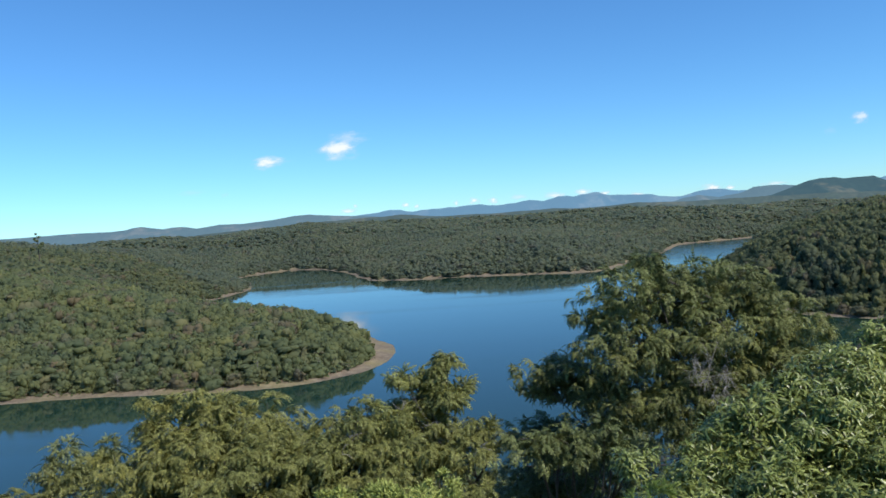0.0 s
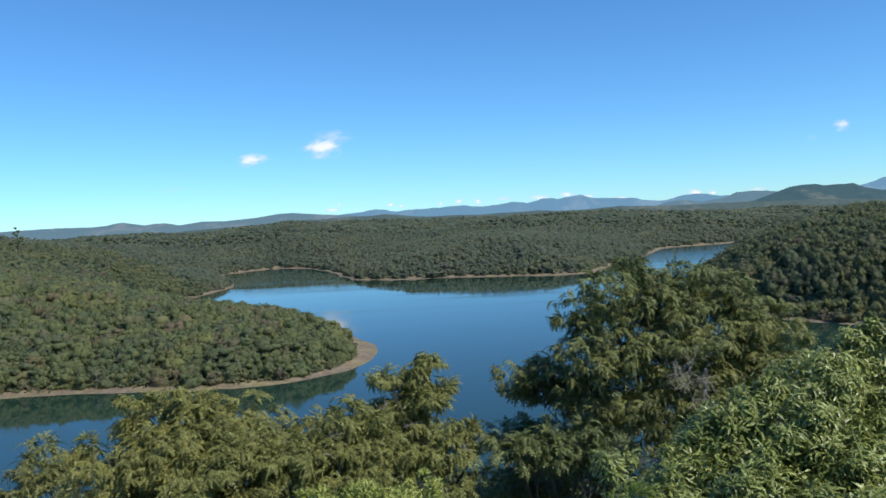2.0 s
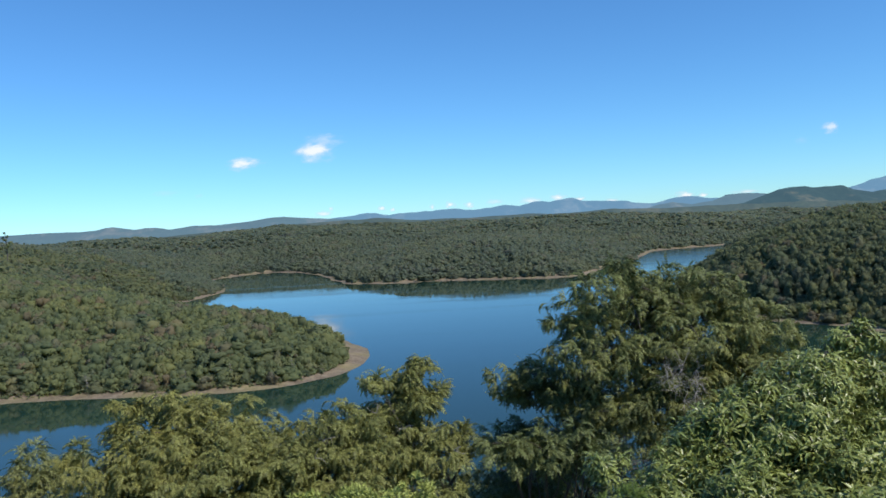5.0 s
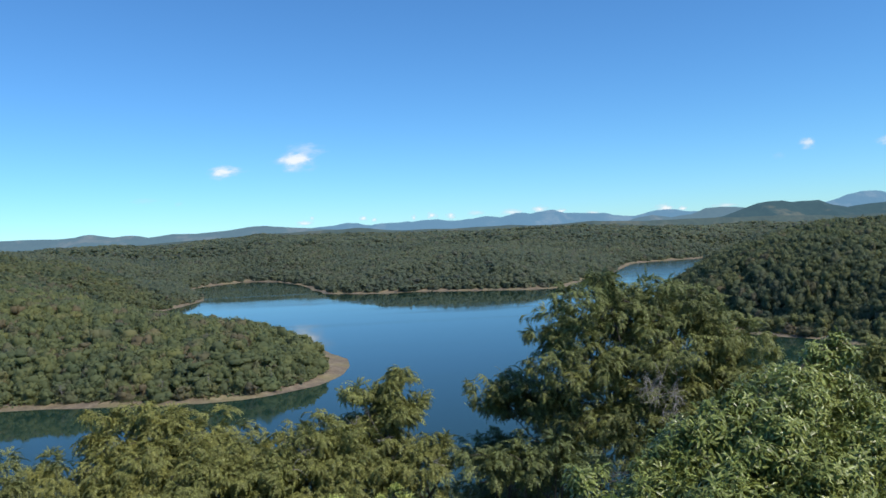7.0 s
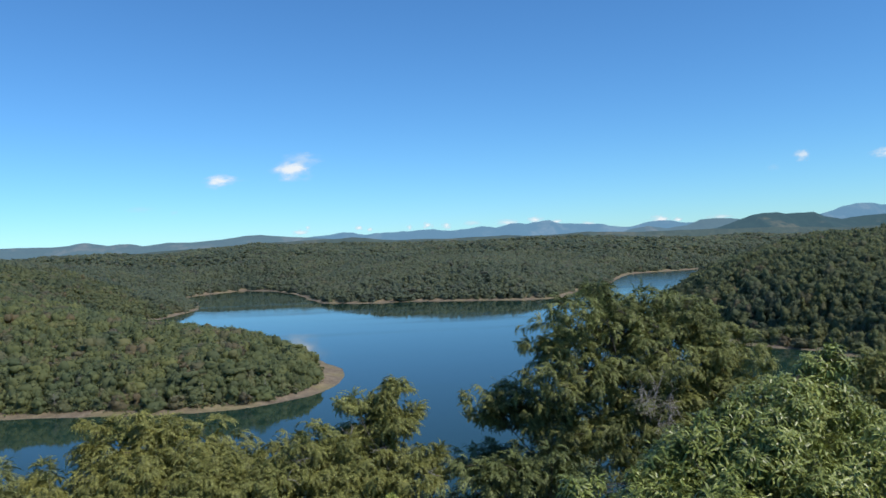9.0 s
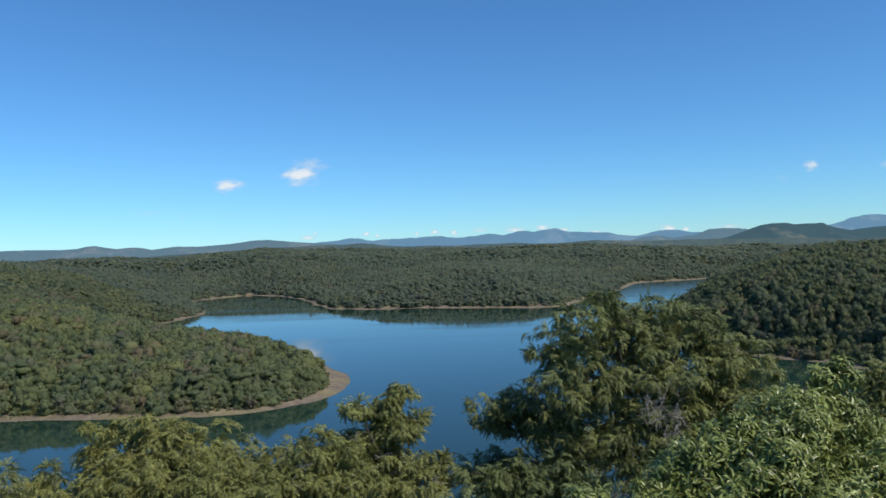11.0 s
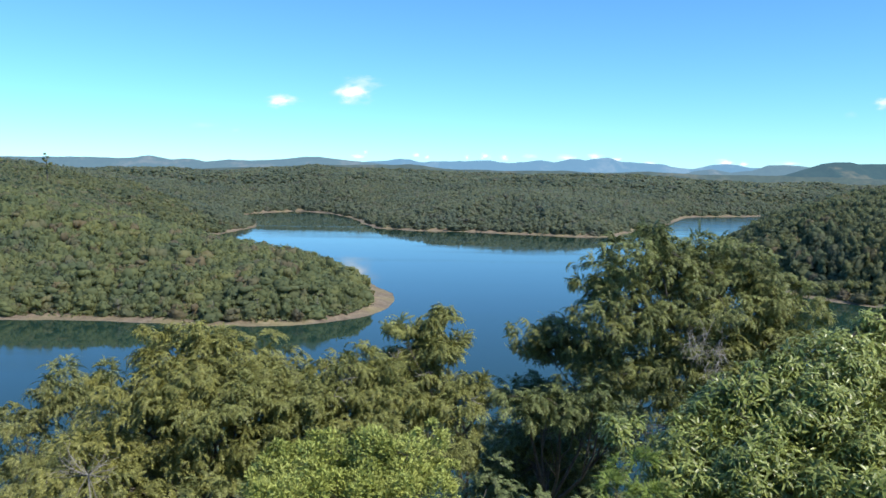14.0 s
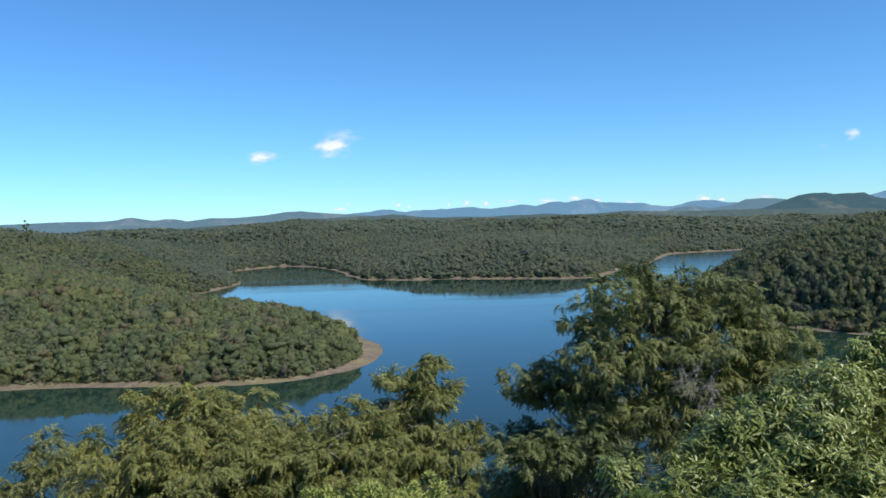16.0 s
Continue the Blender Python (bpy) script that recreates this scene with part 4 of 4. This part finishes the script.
# trees farther down the slope, seen between the crowns
def slope_trees():
    g = np.random.default_rng(77)
    for x, y, drop in [(-17, 34, 460), (-11, 30, 470), (-7, 33, 470), (-3, 28, 440), (0.5, 31, 430), (4, 27, 420), (7, 32, 330), (10.5, 29, 330), (14, 33, 300), (17, 27, 290),
                       (-14, 25, 500), (2.2, 24, 480), (-4.5, 25, 480), (9, 24, 360), (20, 36, 280), (-20, 44, 430), (3.3, 13.5, 590), (0.3, 13, 590), (-3.6, 13.5, 560), (6.2, 14, 490), (-7.6, 14, 570)]:
        z0 = float(land(np.array([x]), np.array([y]))[0][0])
        top = 60 - drop / 1358 * y
        w = g.uniform(1.6, 2.2)
        lobes = [(x + w * 0.55 * math.cos(a), y + w * 0.55 * math.sin(a), top - 1.0 - g.uniform(0, 1.2), w * 0.6, 0.8) for a in (0.3, 1.6, 2.8, 4.0, 5.2)]
        lobes += [(x, y, top - 0.7, w * 0.6, 0.7), (x, y, max(top - 3.2, z0 + 1), w * 0.9, 1.0)]
        # near the hollow (0 < x < 5) shade is painted into the leaves
        plant("slope_tree", "shaded olive feathery tree lower on the slope", "tree", "trees lower on the slope", (x, y), lobes, SPRAYS if y < 16 else COARSE_SPRAYS,
              M_SHADED if 0 < x < 5 else M_OLIVE, int(g.integers(1000)), 2.4, 0.5 if y < 16 else 0.6, 11 if y < 16 else 4, HANG, girth=0.1, inner=6)


slope_trees()


def twig_tangle(rng, centre, size, n, girth, up):
    """Bare forking twigs that spring from one foot and spread."""
    pieces, c = [], np.asarray(centre, float)
    for _ in range(n):
        d = unit(rng.standard_normal(3) + (0, 0, up))
        path = bent(rng, c, c + d * size * rng.uniform(0.5, 1.0), 5, 0.12)
        pieces.append(tube(path, np.linspace(girth, girth * 0.3, 5), 4))
        for _ in range(3):
            q = path[rng.integers(1, 4)]
            e = unit(d + 0.8 * rng.standard_normal(3))
            pieces.append(tube(bent(rng, q, q + e * size * rng.uniform(0.2, 0.45), 4, 0.12), np.linspace(girth * 0.6, girth * 0.2, 4), 4))
    return joined(pieces)


def dead_wood_material():
    m, nodes, links, b = material("dead_wood", 0.9)
    n = noise_node(nodes, links, position(nodes), 14, 4)
    r = ramp(nodes, links, n.outputs[0], [(0.3, (0.16, 0.14, 0.12)), (0.7, (0.38, 0.35, 0.31))])
    links.new(r.outputs[0], b.inputs["Base Color"])
    return m


M_DEAD = dead_wood_material()


def bare_shrub():
    g = np.random.default_rng(51)
    x, y = -6.6, 13.2
    z = float(land(np.array([x]), np.array([y]))[0][0])
    ob = new("bare_shrub")
    ob.location = (x, y, z)
    tagged(ob, "leafless shrub of pale grey forking twigs", "shrub")
    stem_top = 54.5 - z
    v, f = tube([(0, 0, -0.3), (0.08, 0.05, stem_top * 0.5), (0, 0, stem_top)], [0.02, 0.016, 0.012], 7)
    part("trunk", mesh_from("trunk", v, f, M_DEAD, True), ob)
    v, f = twig_tangle(g, (0, 0, stem_top), 0.85, 18, 0.007, 1.0)
    part("crown", mesh_from("crown", v, f, M_DEAD, True), ob)


bare_shrub()
g52 = np.random.default_rng(52)
v, f = joined([twig_tangle(g52, np.array(BARE_SPOT) + g52.standard_normal(3) * (0.32, 0.25, 0.28), 0.5, 6, 0.007, -0.2) for _ in range(11)])
part("dead_branch", mesh_from("dead_branch", v - np.array(big_tree.location), f, M_DEAD, True), big_tree, "tangle of dead grey twigs")


for spot in [(-2.38, 16.7, 55.40), (-0.75, 17.2, 55.37), (-2.64, 16.2, 55.13), (-1.37, 17.4, 55.73), (0.33, 17.0, 54.87)]:
    v, f = twig_tangle(g52, spot, 0.34, 2, 0.009, 0.5)
    part("dead_branch", mesh_from("dead_branch", v - np.array(loose_tree.location), f, M_DEAD, True), loose_tree, "bare pale grey branch")


def lone_tree():
    """A thin old tree that stands over the wood on the skyline."""
    g = np.random.default_rng(61)
    x, y = LONE_SPOT
    z = float(land(np.array([x]), np.array([y]))[0][0])
    ob = new("emergent_tree")
    ob.location = (x, y, z)
    tagged(ob, "tall thin-crowned tree above the forest on the skyline", "tree")
    top = LONE_TOP - z
    v, f = tube([(0, 0, -0.5), (0.4, 0, top * 0.4), (0.1, 0.3, top * 0.7), (0, 0, top * 0.95)], [0.55, 0.45, 0.35, 0.12], 7)
    part("trunk", mesh_from("trunk", v, f, M_BARK, True), ob)
    for a, r, hh, s in ((0.4, 3.4, 0.74, 5.0), (2.6, 3.2, 0.86, 4.4), (4.4, 1.0, 0.98, 4.0), (5.6, 4.0, 0.66, 5.6), (3.3, 4.2, 0.62, 5.8), (1.4, 2.6, 0.9, 3.6), (5.0, 1.6, 0.8, 4.6)):
        c = np.array((r * math.cos(a), r * math.sin(a), top * hh))
        v, f = tube([(0.2, 0.1, top * hh - 3.5), c * (0.6, 0.6, 1) - (0, 0, 1.2), c], [0.16, 0.1, 0.04], 5)
        part("limb", mesh_from("limb", v, f, M_BARK, True), ob)
        v, f, flags = crown(g, 3, 60, 0.08, 1, 0.8)
        part("crown", tinted(mesh_from("crown", (v - (0, 0, 0.5)) * (1.15 * s, 1.15 * s, 0.85 * s) + c, f, M_WOODS, flags), 0.3), ob)


lone_tree()


def bare_tree(x, y, height, seed):
    """A slender leafless tree with a pale trunk at the wood's edge."""
    g = np.random.default_rng(seed)
    z = float(land(np.array([x]), np.array([y]))[0][0])
    ob = new("bare_tree")
    ob.location = (x, y, z)
    tagged(ob, "slender leafless tree with a pale trunk at the wood's edge", "tree", "bare trees along the lake shore")
    lean = g.uniform(-0.6, 0.6)
    path = bent(g, (0, 0, -0.5), (lean, 0.2, height), 6, 0.04)
    v, f = tube(path, np.linspace(0.17, 0.05, 6), 7)
    part("trunk", mesh_from("trunk", v, f, M_DEAD, True), ob)
    for i in (2, 3, 4, 5):
        v, f = twig_tangle(g, path[i], 0.22 * height, 3, 0.05, 0.7)
        part("limb", mesh_from("limb", v, f, M_DEAD, True), ob)


for x, y, height, seed in [(-72, 300.5, 6.5, 71), (-80, 299.6, 7.5, 72), (-97, 299, 6.0, 73), (-57, 305.5, 7.0, 74), (-136, 301, 6.5, 75)]:
    bare_tree(x, y, height, seed)
